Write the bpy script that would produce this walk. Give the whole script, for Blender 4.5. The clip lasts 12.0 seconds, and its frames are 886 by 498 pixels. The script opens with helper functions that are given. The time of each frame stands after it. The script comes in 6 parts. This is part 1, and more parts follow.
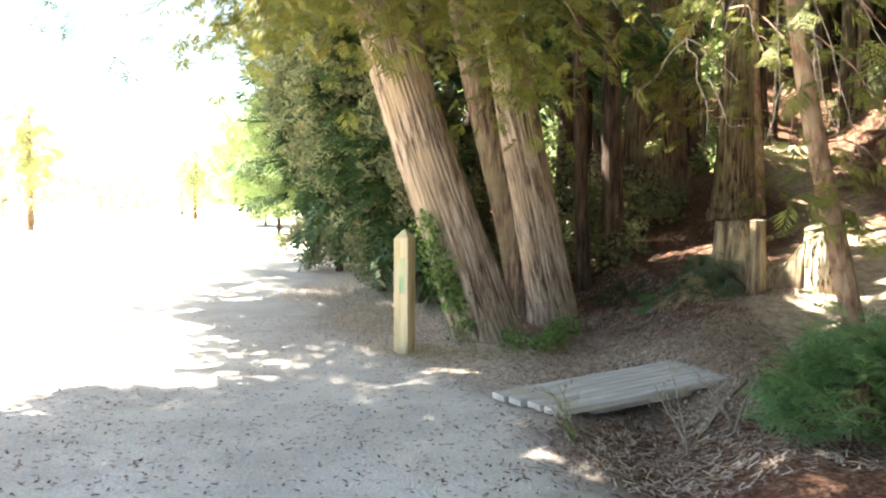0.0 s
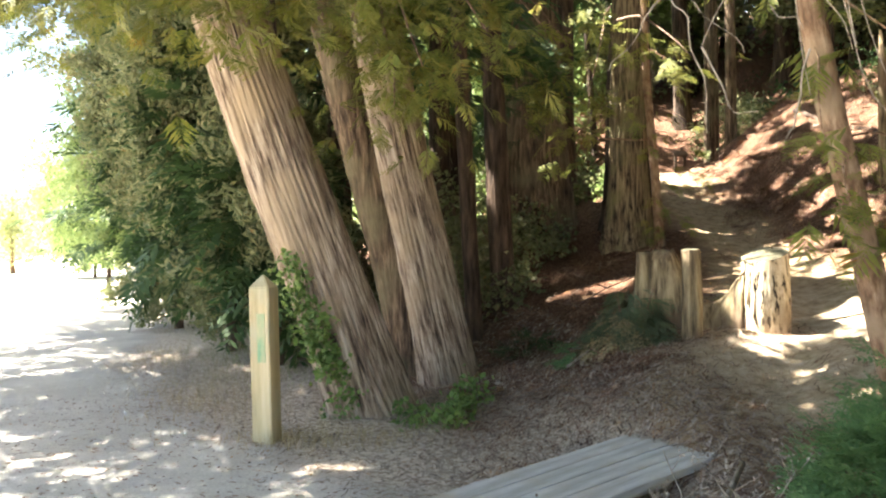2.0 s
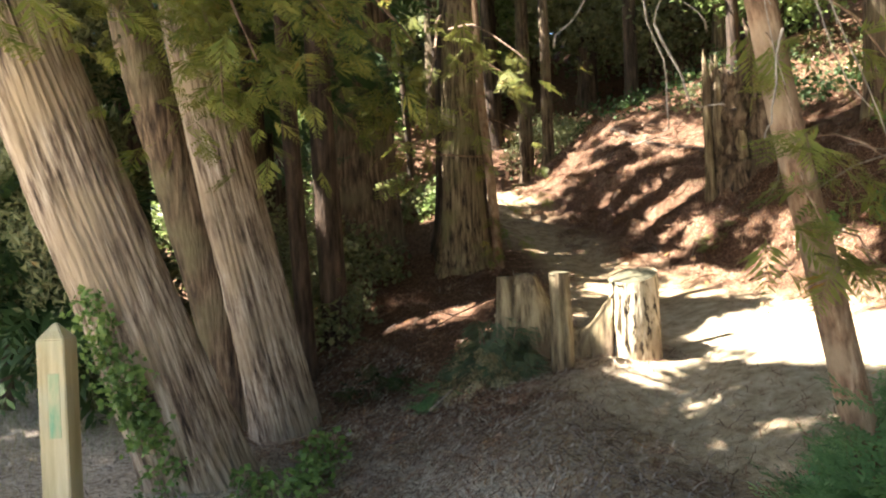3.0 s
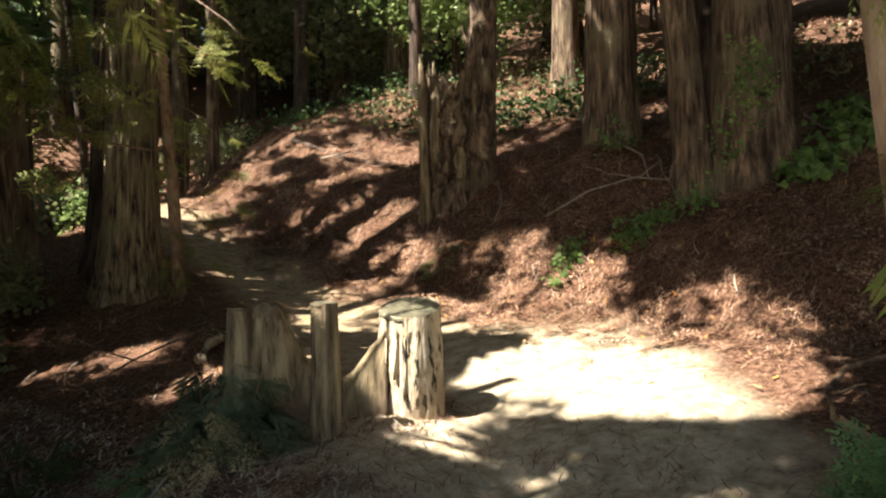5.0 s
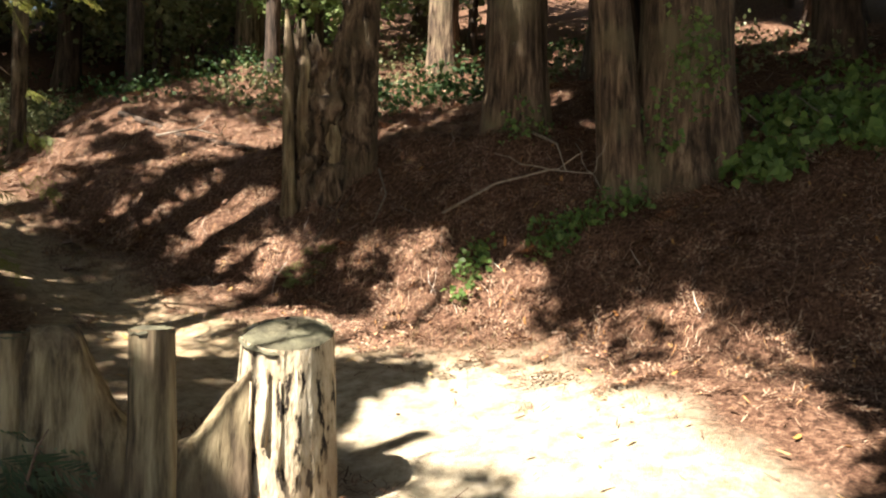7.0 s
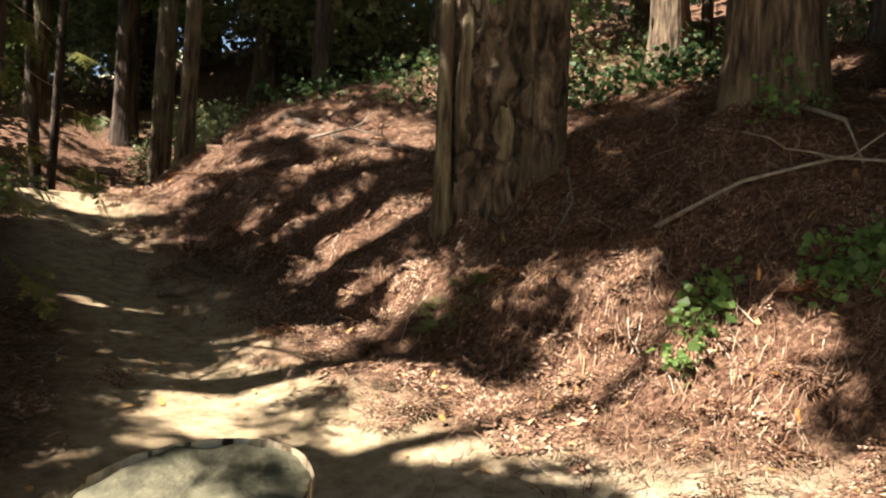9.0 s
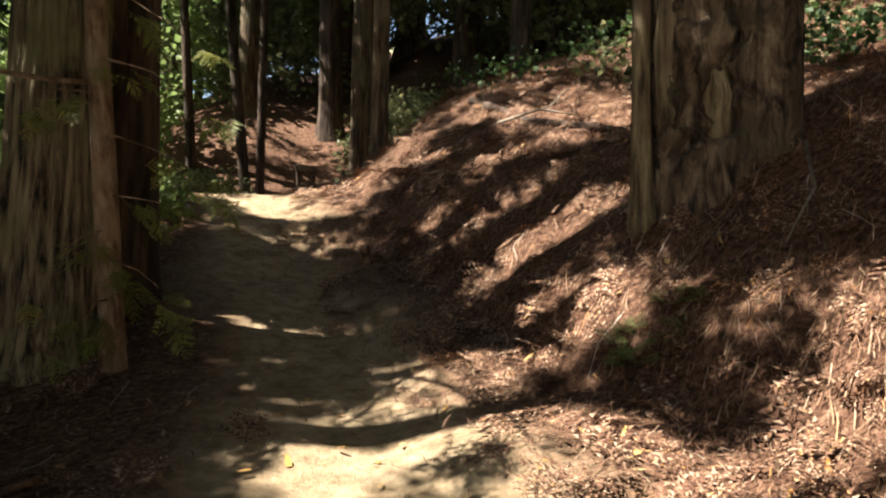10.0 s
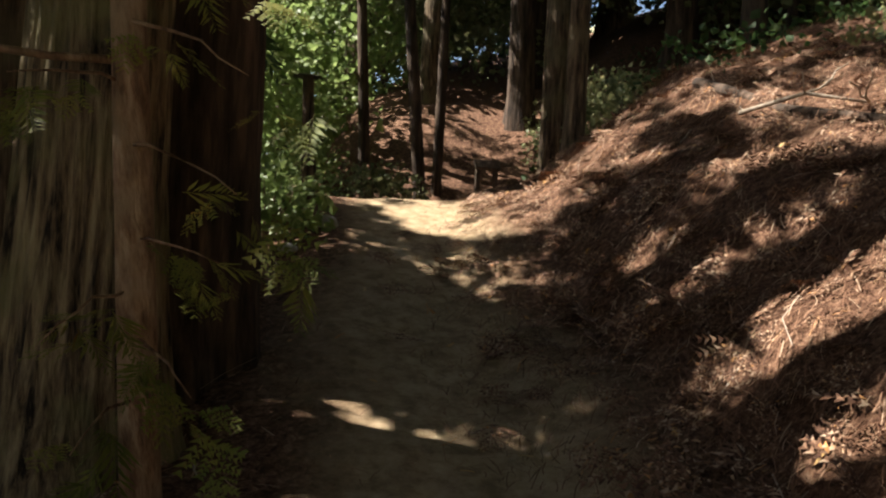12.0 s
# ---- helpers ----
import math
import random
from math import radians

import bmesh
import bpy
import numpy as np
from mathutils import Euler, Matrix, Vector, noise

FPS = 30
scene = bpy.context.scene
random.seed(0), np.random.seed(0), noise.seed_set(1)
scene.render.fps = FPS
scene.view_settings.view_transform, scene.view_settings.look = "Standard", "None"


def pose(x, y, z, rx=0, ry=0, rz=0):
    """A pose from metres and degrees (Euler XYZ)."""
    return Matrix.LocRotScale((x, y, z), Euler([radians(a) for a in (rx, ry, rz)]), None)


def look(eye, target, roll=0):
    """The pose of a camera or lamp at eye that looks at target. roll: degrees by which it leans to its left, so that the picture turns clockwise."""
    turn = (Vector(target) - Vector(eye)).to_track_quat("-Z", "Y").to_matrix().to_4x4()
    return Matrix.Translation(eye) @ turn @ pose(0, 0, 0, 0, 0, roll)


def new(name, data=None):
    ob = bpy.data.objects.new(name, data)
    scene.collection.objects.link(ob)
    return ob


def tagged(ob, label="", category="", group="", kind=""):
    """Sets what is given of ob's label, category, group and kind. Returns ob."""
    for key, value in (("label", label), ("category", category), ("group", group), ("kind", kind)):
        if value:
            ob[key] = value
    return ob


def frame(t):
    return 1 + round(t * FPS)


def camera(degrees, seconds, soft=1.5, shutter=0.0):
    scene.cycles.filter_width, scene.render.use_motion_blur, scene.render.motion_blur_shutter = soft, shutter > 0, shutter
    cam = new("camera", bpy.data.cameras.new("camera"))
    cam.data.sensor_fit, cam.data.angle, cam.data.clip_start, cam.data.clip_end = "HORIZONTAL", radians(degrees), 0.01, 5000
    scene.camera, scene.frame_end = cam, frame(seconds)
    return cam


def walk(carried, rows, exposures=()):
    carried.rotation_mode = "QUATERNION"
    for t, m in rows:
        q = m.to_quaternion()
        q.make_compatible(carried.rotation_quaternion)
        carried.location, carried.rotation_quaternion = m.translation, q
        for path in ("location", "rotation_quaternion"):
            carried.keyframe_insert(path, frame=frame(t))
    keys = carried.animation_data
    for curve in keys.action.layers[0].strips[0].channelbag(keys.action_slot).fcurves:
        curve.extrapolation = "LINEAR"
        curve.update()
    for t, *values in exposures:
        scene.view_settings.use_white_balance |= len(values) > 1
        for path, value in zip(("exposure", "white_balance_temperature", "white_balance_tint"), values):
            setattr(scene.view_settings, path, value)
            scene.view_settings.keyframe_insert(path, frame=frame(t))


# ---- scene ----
cam = camera(55.2, 12.0, soft=2.2)
PATH = [
    (0, (0.283, -0.184, 1.526), (0.207, 1.811, 1.391), 0.3),
    (0.5, (0.295, 0.261, 1.489), (0.216, 2.256, 1.367), 0.2),
    (1, (0.217, 0.728, 1.458), (0.197, 2.725, 1.358), -0.0),
    (1.5, (0.131, 1.168, 1.453), (0.234, 3.165, 1.382), -0.4),
    (2, (0.049, 1.682, 1.439), (0.327, 3.663, 1.402), -1.3),
    (2.5, (-0.063, 2.210, 1.458), (0.440, 4.145, 1.445), -2.1),
    (3, (-0.109, 2.762, 1.472), (0.628, 4.622, 1.473), -2.6),
    (3.2, (-0.132, 2.936, 1.434), (0.689, 4.760, 1.452), -3.0),
    (4.8, (0.032, 4.651, 1.464), (1.444, 6.068, 1.493), -1.4),
    (5, (0.099, 4.837, 1.451), (1.567, 6.194, 1.489), -1.1),
    (5.5, (0.253, 5.251, 1.458), (1.842, 6.464, 1.504), -0.9),
    (6, (0.467, 5.629, 1.459), (2.145, 6.716, 1.510), -0.5),
    (6.5, (0.801, 5.913, 1.421), (2.509, 6.953, 1.478), -0.3),
    (6.7, (0.948, 6.026, 1.437), (2.656, 7.067, 1.487), -0.1),
    (8.3, (2.557, 6.973, 1.491), (4.102, 8.240, 1.587), 2.7),
    (8.5, (2.745, 7.128, 1.486), (4.257, 8.433, 1.592), 2.5),
    (9, (3.214, 7.343, 1.522), (4.571, 8.808, 1.629), 2.2),
    (9.5, (3.606, 7.630, 1.639), (4.766, 9.258, 1.710), 1.2),
    (10, (3.948, 7.926, 1.737), (4.878, 9.695, 1.777), 0.7),
    (10.5, (4.213, 8.293, 1.793), (4.949, 10.153, 1.811), 0.8),
    (11, (4.420, 8.651, 1.876), (5.026, 10.556, 1.876), 1.0),
    (11.5, (4.557, 9.103, 1.987), (5.091, 11.030, 1.968), 1.7),
    (12, (4.680, 9.563, 2.085), (5.189, 11.497, 2.074), 2.6),
]
walk(cam, [(t, look(eye, target, roll)) for t, eye, target, roll in PATH], exposures=[(0, 3.7), (1.5, 3.6), (2.5, 3.5), (3.2, 3.1), (5, 2.2), (8.5, 2.15), (10.5, 1.95), (12, 1.75)])

# ---- light ----
world = bpy.data.worlds.new("sky")
scene.world = world
world.use_nodes = True
wn = world.node_tree
sky = wn.nodes.new("ShaderNodeTexSky")
sky.sky_type, sky.sun_disc = "NISHITA", False
SUN_AZ, SUN_EL = radians(-70), radians(57)      # clockwise from +y
sky.sun_elevation, sky.sun_rotation = SUN_EL, SUN_AZ
sky.air_density, sky.dust_density = 1.0, 1.5
wn.links.new(sky.outputs[0], wn.nodes["Background"].inputs[0])
wn.nodes["Background"].inputs[1].default_value = 0.051
TO_SUN = Vector((math.sin(SUN_AZ) * math.cos(SUN_EL), math.cos(SUN_AZ) * math.cos(SUN_EL), math.sin(SUN_EL)))
sun = new("sun", bpy.data.lights.new("sun", "SUN"))
sun.data.energy, sun.data.angle, sun.data.color = 5.0, radians(0.55), (1.0, 0.94, 0.84)
sun.matrix_world = look(TO_SUN * 40, (0, 0, 0))


# ---- materials ----
def material(name, stops, scale=8.0, detail=6.0, rough=0.85, bump=0.3, bump_scale=40.0, stretch=(1, 1, 1), metal=0.0,
             stain=None, stain_scale=1.2, random_value=0.0, island=False, translucent=0.0, spec=0.3, distort=0.0, blade=1.0, lean=0.0):
    """A surface: colour ramp over grain, large stains, fine relief, variation from object to object or from island to island."""
    m = bpy.data.materials.new(name)
    m.use_nodes = True
    nt = m.node_tree
    n, l = nt.nodes, nt.links
    b = n["Principled BSDF"]
    co = n.new("ShaderNodeTexCoord")
    mp = n.new("ShaderNodeMapping")
    mp.inputs["Scale"].default_value = stretch
    straight = n.new("ShaderNodeMapping")
    straight.inputs["Rotation"].default_value = (0, radians(lean), 0)
    l.new(co.outputs["Object"], straight.inputs[0])
    l.new(straight.outputs[0], mp.inputs[0])
    tx = n.new("ShaderNodeTexNoise")
    tx.inputs["Scale"].default_value, tx.inputs["Detail"].default_value = scale, detail
    tx.inputs["Roughness"].default_value, tx.inputs["Distortion"].default_value = 0.65, distort
    l.new(mp.outputs[0], tx.inputs[0])
    ramp = n.new("ShaderNodeValToRGB")
    while len(ramp.color_ramp.elements) < len(stops):
        ramp.color_ramp.elements.new(0.5)
    for e, (p, c) in zip(ramp.color_ramp.elements, stops):
        e.position, e.color = (p if island else 0.5 + (p - 0.5) * 0.62), (*c, 1)
    if island:
        geo = n.new("ShaderNodeNewGeometry")
        clump = n.new("ShaderNodeMapRange")
        clump.inputs[1].default_value, clump.inputs[2].default_value = 0.34, 0.68
        l.new(tx.outputs[0], clump.inputs[0])
        both = n.new("ShaderNodeMix")
        both.inputs[0].default_value = blade
        l.new(clump.outputs[0], both.inputs[2])
        l.new(geo.outputs["Random Per Island"], both.inputs[3])
        l.new(both.outputs[0], ramp.inputs[0])
    else:
        l.new(tx.outputs[0], ramp.inputs[0])
    col = ramp.outputs[0]
    if stain:
        t2 = n.new("ShaderNodeTexNoise")
        t2.inputs["Scale"].default_value, t2.inputs["Detail"].default_value = stain_scale, 4.0
        l.new(co.outputs["Object"], t2.inputs[0])
        mr = n.new("ShaderNodeMapRange")
        mr.inputs[1].default_value, mr.inputs[2].default_value = 0.48, 0.68
        l.new(t2.outputs[0], mr.inputs[0])
        mx = n.new("ShaderNodeMix")
        mx.data_type = "RGBA"
        mx.inputs[7].default_value = (*stain, 1)
        l.new(mr.outputs[0], mx.inputs[0])
        l.new(col, mx.inputs[6])
        col = mx.outputs[2]
    if random_value:
        oi = n.new("ShaderNodeObjectInfo")
        mr2 = n.new("ShaderNodeMapRange")
        mr2.inputs[3].default_value, mr2.inputs[4].default_value = 1 - random_value, 1 + random_value
        l.new(oi.outputs["Random"], mr2.inputs[0])
        hs = n.new("ShaderNodeHueSaturation")
        l.new(mr2.outputs[0], hs.inputs["Value"])
        l.new(col, hs.inputs["Color"])
        col = hs.outputs[0]
    l.new(col, b.inputs["Base Color"])
    b.inputs["Roughness"].default_value, b.inputs["Metallic"].default_value = rough, metal
    b.inputs["Specular IOR Level"].default_value = spec
    if bump:
        t3 = n.new("ShaderNodeTexNoise")
        t3.inputs["Scale"].default_value, t3.inputs["Detail"].default_value = bump_scale, 5.0
        l.new(mp.outputs[0], t3.inputs[0])
        bp = n.new("ShaderNodeBump")
        bp.inputs["Strength"].default_value, bp.inputs["Distance"].default_value = bump, 0.02
        l.new(t3.outputs[0], bp.inputs["Height"])
        l.new(bp.outputs[0], b.inputs["Normal"])
    if translucent:
        tr = n.new("ShaderNodeBsdfTranslucent")
        l.new(col, tr.inputs[0])
        mxs = n.new("ShaderNodeMixShader")
        mxs.inputs[0].default_value = translucent
        l.new(b.outputs[0], mxs.inputs[1])
        l.new(tr.outputs[0], mxs.inputs[2])
        l.new(mxs.outputs[0], n["Material Output"].inputs[0])
    return m


BARK_GREY = material("bark_grey", [(0.27, (0.03, 0.021, 0.015)), (0.42, (0.17, 0.12, 0.085)), (0.58, (0.36, 0.28, 0.205)), (0.8, (0.54, 0.45, 0.355))],
                     24, 10, 0.95, 1.0, 30, (1, 1, 0.10), stain=(0.32, 0.24, 0.16), stain_scale=2.2, distort=0.2, lean=15)
BARK_RED = material("bark_red", [(0.26, (0.015, 0.01, 0.007)), (0.5, (0.10, 0.066, 0.042)), (0.74, (0.26, 0.185, 0.118))],
                    20, 10, 0.95, 1.0, 40, (1, 1, 0.12), stain=(0.16, 0.13, 0.075), stain_scale=2.0, distort=0.3)
# moss-tinted bark, also lightened for the light on the buttressed trunk
BARK_MOSSY_LIT = material("bark_mossy_lit", [(0.3, (0.012, 0.008, 0.006)), (0.46, (0.13, 0.092, 0.055)), (0.62, (0.235, 0.178, 0.104)), (0.82, (0.33, 0.265, 0.16))],
                      24, 10, 0.95, 1.0, 46, (1, 1, 0.12), stain=(0.17, 0.15, 0.07), stain_scale=3.0, distort=0.25)
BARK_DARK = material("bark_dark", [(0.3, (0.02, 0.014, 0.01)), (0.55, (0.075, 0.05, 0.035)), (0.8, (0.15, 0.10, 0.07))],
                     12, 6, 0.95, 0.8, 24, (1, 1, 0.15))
BARK_THIN = material("bark_thin", [(0.3, (0.10, 0.055, 0.03)), (0.55, (0.23, 0.14, 0.083)), (0.75, (0.36, 0.255, 0.17))],
                     22, 7, 0.9, 0.7, 60, (1, 1, 0.3), stain=(0.27, 0.19, 0.12), stain_scale=5, lean=8)
STUMP_WOOD = material("stump_wood", [(0.37, (0.02, 0.014, 0.01)), (0.43, (0.40, 0.31, 0.20)), (0.6, (0.56, 0.46, 0.32)), (0.78, (0.66, 0.57, 0.43))],
                      24, 9, 0.9, 0.9, 40, (1, 1, 0.3), stain=(0.30, 0.22, 0.14), stain_scale=3)
STUMP_BROWN = material("stump_brown", [(0.3, (0.05, 0.035, 0.02)), (0.5, (0.20, 0.15, 0.085)), (0.7, (0.34, 0.27, 0.16))],
                       15, 8, 0.92, 1.0, 30, (1, 1, 0.12), stain=(0.16, 0.11, 0.07), stain_scale=3)
STUMP_CUT = material("stump_cut", [(0.3, (0.045, 0.04, 0.025)), (0.6, (0.085, 0.075, 0.045)), (0.8, (0.14, 0.12, 0.075))],
                     18, 6, 0.9, 0.5, 60, stain=(0.13, 0.12, 0.075), stain_scale=5)
SNAG_WOOD = material("snag_wood", [(0.3, (0.012, 0.008, 0.006)), (0.46, (0.075, 0.05, 0.032)), (0.62, (0.18, 0.125, 0.08)), (0.82, (0.32, 0.245, 0.16))],
                     11, 10, 0.95, 1.0, 30, (1, 1, 0.38), stain=(0.10, 0.075, 0.045), stain_scale=4.0, distort=0.6)
POST_WOOD = material("post_wood", [(0.3, (0.40, 0.32, 0.17)), (0.55, (0.56, 0.46, 0.27)), (0.8, (0.66, 0.56, 0.36))],
                     9, 6, 0.75, 0.25, 40, (1, 1, 0.08), stain=(0.46, 0.44, 0.30), stain_scale=3)
POST_PAINT = material("green_paint", [(0.35, (0.52, 0.46, 0.27)), (0.55, (0.36, 0.42, 0.24)), (0.75, (0.15, 0.34, 0.2))], 12, 6, 0.6, 0.2, 40, (1, 1, 0.3))
PLANK = material("weathered_plank", [(0.3, (0.33, 0.31, 0.27)), (0.55, (0.46, 0.44, 0.40)), (0.8, (0.56, 0.54, 0.49))],
                 11, 7, 0.8, 0.35, 45, (0.12, 1, 1), stain=(0.36, 0.31, 0.24), stain_scale=2.5, random_value=0.08)
TWIG = material("pale_twig", [(0.3, (0.19, 0.15, 0.11)), (0.7, (0.36, 0.30, 0.235))], 20, 4, 0.9, 0.3, 60)
DRY_TWIG = material("brown_twig", [(0.3, (0.10, 0.06, 0.04)), (0.7, (0.25, 0.17, 0.12))], 20, 4, 0.9, 0.3, 60)
NEEDLES = material("redwood_needles", [(0.0, (0.09, 0.12, 0.025)), (0.45, (0.19, 0.205, 0.045)), (0.8, (0.28, 0.26, 0.065)), (0.91, (0.30, 0.19, 0.04)), (1.0, (0.33, 0.13, 0.03))],
                   rough=0.6, bump=0, scale=3.5, detail=4, blade=0.25, island=True, translucent=0.45)
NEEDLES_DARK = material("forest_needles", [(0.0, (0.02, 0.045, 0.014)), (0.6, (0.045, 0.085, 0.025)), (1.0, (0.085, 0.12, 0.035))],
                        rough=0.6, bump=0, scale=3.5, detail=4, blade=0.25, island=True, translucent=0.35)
NEEDLES_FRESH = material("young_needles", [(0.0, (0.08, 0.15, 0.06)), (0.6, (0.17, 0.29, 0.11)), (0.9, (0.30, 0.42, 0.18)), (1.0, (0.36, 0.40, 0.2))],
                         rough=0.55, bump=0, scale=3.5, detail=4, blade=0.25, island=True, translucent=0.4)
NEEDLES_GREY = material("shoot_needles", [(0.0, (0.06, 0.085, 0.045)), (0.6, (0.13, 0.165, 0.085)), (1.0, (0.24, 0.26, 0.15))],
                        rough=0.6, bump=0, scale=3.5, detail=4, blade=0.4, island=True, translucent=0.35)
LEAF = material("broad_leaf", [(0.0, (0.09, 0.115, 0.055)), (0.55, (0.20, 0.215, 0.10)), (0.85, (0.31, 0.30, 0.15)), (0.93, (0.36, 0.25, 0.10)), (1.0, (0.38, 0.20, 0.07))],
                rough=0.45, bump=0, scale=2.5, detail=3, blade=0.5, island=True, translucent=0.35, spec=0.25)
# lighter leaf, with sunlight put into its colour
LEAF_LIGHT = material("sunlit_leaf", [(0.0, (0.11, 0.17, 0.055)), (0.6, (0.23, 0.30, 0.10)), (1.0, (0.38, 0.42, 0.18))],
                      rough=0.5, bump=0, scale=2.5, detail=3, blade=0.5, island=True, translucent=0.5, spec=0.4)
# palest leaf: the glare over the field is put into its colour
LEAF_GLARE = material("glare_field_leaf", [(0.0, (0.26, 0.30, 0.12)), (0.6, (0.40, 0.42, 0.19)), (1.0, (0.52, 0.50, 0.28))],
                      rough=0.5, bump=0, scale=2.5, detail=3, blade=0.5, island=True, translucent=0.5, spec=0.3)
IVY = material("ivy_leaf", [(0.0, (0.07, 0.13, 0.04)), (0.6, (0.17, 0.26, 0.07)), (0.9, (0.27, 0.35, 0.10)), (1.0, (0.42, 0.40, 0.13))],
               rough=0.45, bump=0, scale=2.5, detail=3, blade=0.5, island=True, translucent=0.35, spec=0.25)
DRY_GRASS = material("dry_grass", [(0.0, (0.28, 0.21, 0.11)), (0.6, (0.42, 0.33, 0.18)), (1.0, (0.52, 0.43, 0.26))], rough=0.8, bump=0, island=True, translucent=0.3)
GRASS = material("green_grass", [(0.0, (0.12, 0.17, 0.05)), (1.0, (0.26, 0.28, 0.10))], rough=0.7, bump=0, island=True, translucent=0.3)
LITTER = material("needle_litter", [(0.0, (0.055, 0.025, 0.014)), (0.4, (0.14, 0.067, 0.038)), (0.75, (0.25, 0.14, 0.085)), (0.95, (0.46, 0.33, 0.23)), (1.0, (0.44, 0.2, 0.06))],
                  rough=0.85, bump=0, island=True)
LITTER_GREY = material("grey_litter", [(0.0, (0.12, 0.085, 0.065)), (0.5, (0.33, 0.26, 0.205)), (1.0, (0.58, 0.49, 0.39))], rough=0.9, bump=0, island=True)
FALLEN = material("fallen_leaf", [(0.0, (0.36, 0.15, 0.04)), (0.5, (0.50, 0.27, 0.07)), (1.0, (0.52, 0.36, 0.18))], rough=0.6, bump=0, island=True)
# the shade over the sign is put into its wood colour
SIGN_WOOD = material("shaded_sign_wood", [(0.3, (0.05, 0.035, 0.025)), (0.7, (0.12, 0.085, 0.06))], 14, 5, 0.85, 0.4, 40)
STONE = material("pale_stone", [(0.3, (0.28, 0.26, 0.22)), (0.7, (0.46, 0.43, 0.38))], 15, 6, 0.9, 0.5, 40)
HILL_FAR = material("dry_hills", [(0.3, (0.16, 0.18, 0.09)), (0.6, (0.36, 0.33, 0.2)), (0.8, (0.48, 0.43, 0.28))], 0.35, 6, 0.9, 0.0)


# ---- helpers for things ----
def mesh_of(name, verts, faces, mat, smooth=False):
    me = bpy.data.meshes.new(name)
    me.from_pydata([tuple(map(float, v)) for v in verts] if not isinstance(verts, np.ndarray) else verts.tolist(), [], faces if isinstance(faces, list) else faces.tolist())
    if mat:
        me.materials.append(mat)
    if smooth:
        me.polygons.foreach_set("use_smooth", np.ones(len(me.polygons), bool))
    me.update()
    return me


def thing(name, x, y, z, label, category, group="", kind=""):
    ob = new(name)
    ob.empty_display_size = 0.1
    ob.location = (x, y, z)
    return tagged(ob, label, category, group, kind)


def part(name, me, parent, label=""):
    ob = new(name, me)
    ob.parent = parent
    return tagged(ob, label)


def solid(name, me, x, y, z, label, category, group="", kind=""):
    ob = new(name, me)
    ob.location = (x, y, z)
    return tagged(ob, label, category, group, kind)


def box_mesh(name, sx, sy, sz, mat, bevel=0.006, origin=(0, 0, 0), wobble=0.0):
    bm = bmesh.new()
    bmesh.ops.create_cube(bm, size=1)
    for v in bm.verts:
        v.co = Vector((v.co.x * sx, v.co.y * sy, v.co.z * sz))
    if bevel:
        bmesh.ops.bevel(bm, geom=bm.edges[:], offset=bevel, segments=2, affect="EDGES", profile=0.6)
    for v in bm.verts:
        if wobble:
            v.co += noise.noise_vector(v.co * 3.1) * wobble
        v.co += Vector(origin)
    me = bpy.data.meshes.new(name)
    bm.to_mesh(me)
    bm.free()
    me.materials.append(mat)
    return me


def ridged(theta, z, rng, count, wave=0.3):
    """Furrowed bark: a sum of folded waves round the trunk, which wander slowly with the height."""
    total = np.zeros_like(theta)
    for k, a in ((count, 0.5), (int(count * 1.7), 0.32), (int(count * 2.9), 0.2)):
        ph = rng.uniform(0, 6.28)
        drift = wave * (np.sin(z * rng.uniform(0.9, 1.8) + rng.uniform(0, 6)) + 0.5 * np.sin(z * rng.uniform(3, 5) + theta * 2 + rng.uniform(0, 6)))
        fade = 0.55 + 0.45 * np.sin(z * rng.uniform(2.0, 4.0) + theta * rng.integers(3, 8) + rng.uniform(0, 6))
        total += a * fade * (1 - 2 * np.abs(np.sin(0.5 * k * theta + ph + drift * k * 0.12)))
    return total


def trunk_verts(points, radii, seg=48, rings=40, furrow=0.05, count=22, flare=0.0, lobes=5, seed=1, squash=1.0):
    """A trunk along a bent line, with furrowed bark and a flared foot: vertices and faces, open at the ends."""
    rng = np.random.default_rng(seed)
    P = np.array(points, float)
    d = np.r_[0, np.cumsum(np.linalg.norm(np.diff(P, axis=0), axis=1))]
    s = np.linspace(0, 1, rings) ** 1.15 * d[-1]
    C = np.stack([np.interp(s, d, P[:, i]) for i in range(3)], 1)
    R = np.interp(s, d, radii)
    th = np.linspace(0, 2 * math.pi, seg, endpoint=False)
    TH, Z = np.meshgrid(th, s)
    rad = R[:, None] * (1 + furrow * ridged(TH, Z, rng, count))
    if flare:
        f = np.exp(-np.maximum(C[:, None, 2] - points[0][2] - 0.45, 0) / (0.55 * radii[0] * 2))
        lob = 1 + 0.45 * np.sin(lobes * TH + rng.uniform(0, 6)) + 0.25 * np.sin((lobes + 3) * TH + rng.uniform(0, 6))
        rad = rad * (1 + flare * f * lob)
    wob = 0.05 * np.sin(TH + Z * 0.7 + rng.uniform(0, 6)) + 0.03 * np.sin(3 * TH + Z * 1.9)
    rad = rad * (1 + wob)
    X = C[:, None, 0] + rad * np.cos(TH)
    Y = C[:, None, 1] + rad * np.sin(TH) * squash
    V = np.stack([X, Y, np.broadcast_to(C[:, None, 2], X.shape)], -1).reshape(-1, 3)
    a = np.arange((rings - 1) * seg)
    i, j = a // seg, a % seg
    F = np.stack([i * seg + j, i * seg + (j + 1) % seg, (i + 1) * seg + (j + 1) % seg, (i + 1) * seg + j], 1)
    return V, F


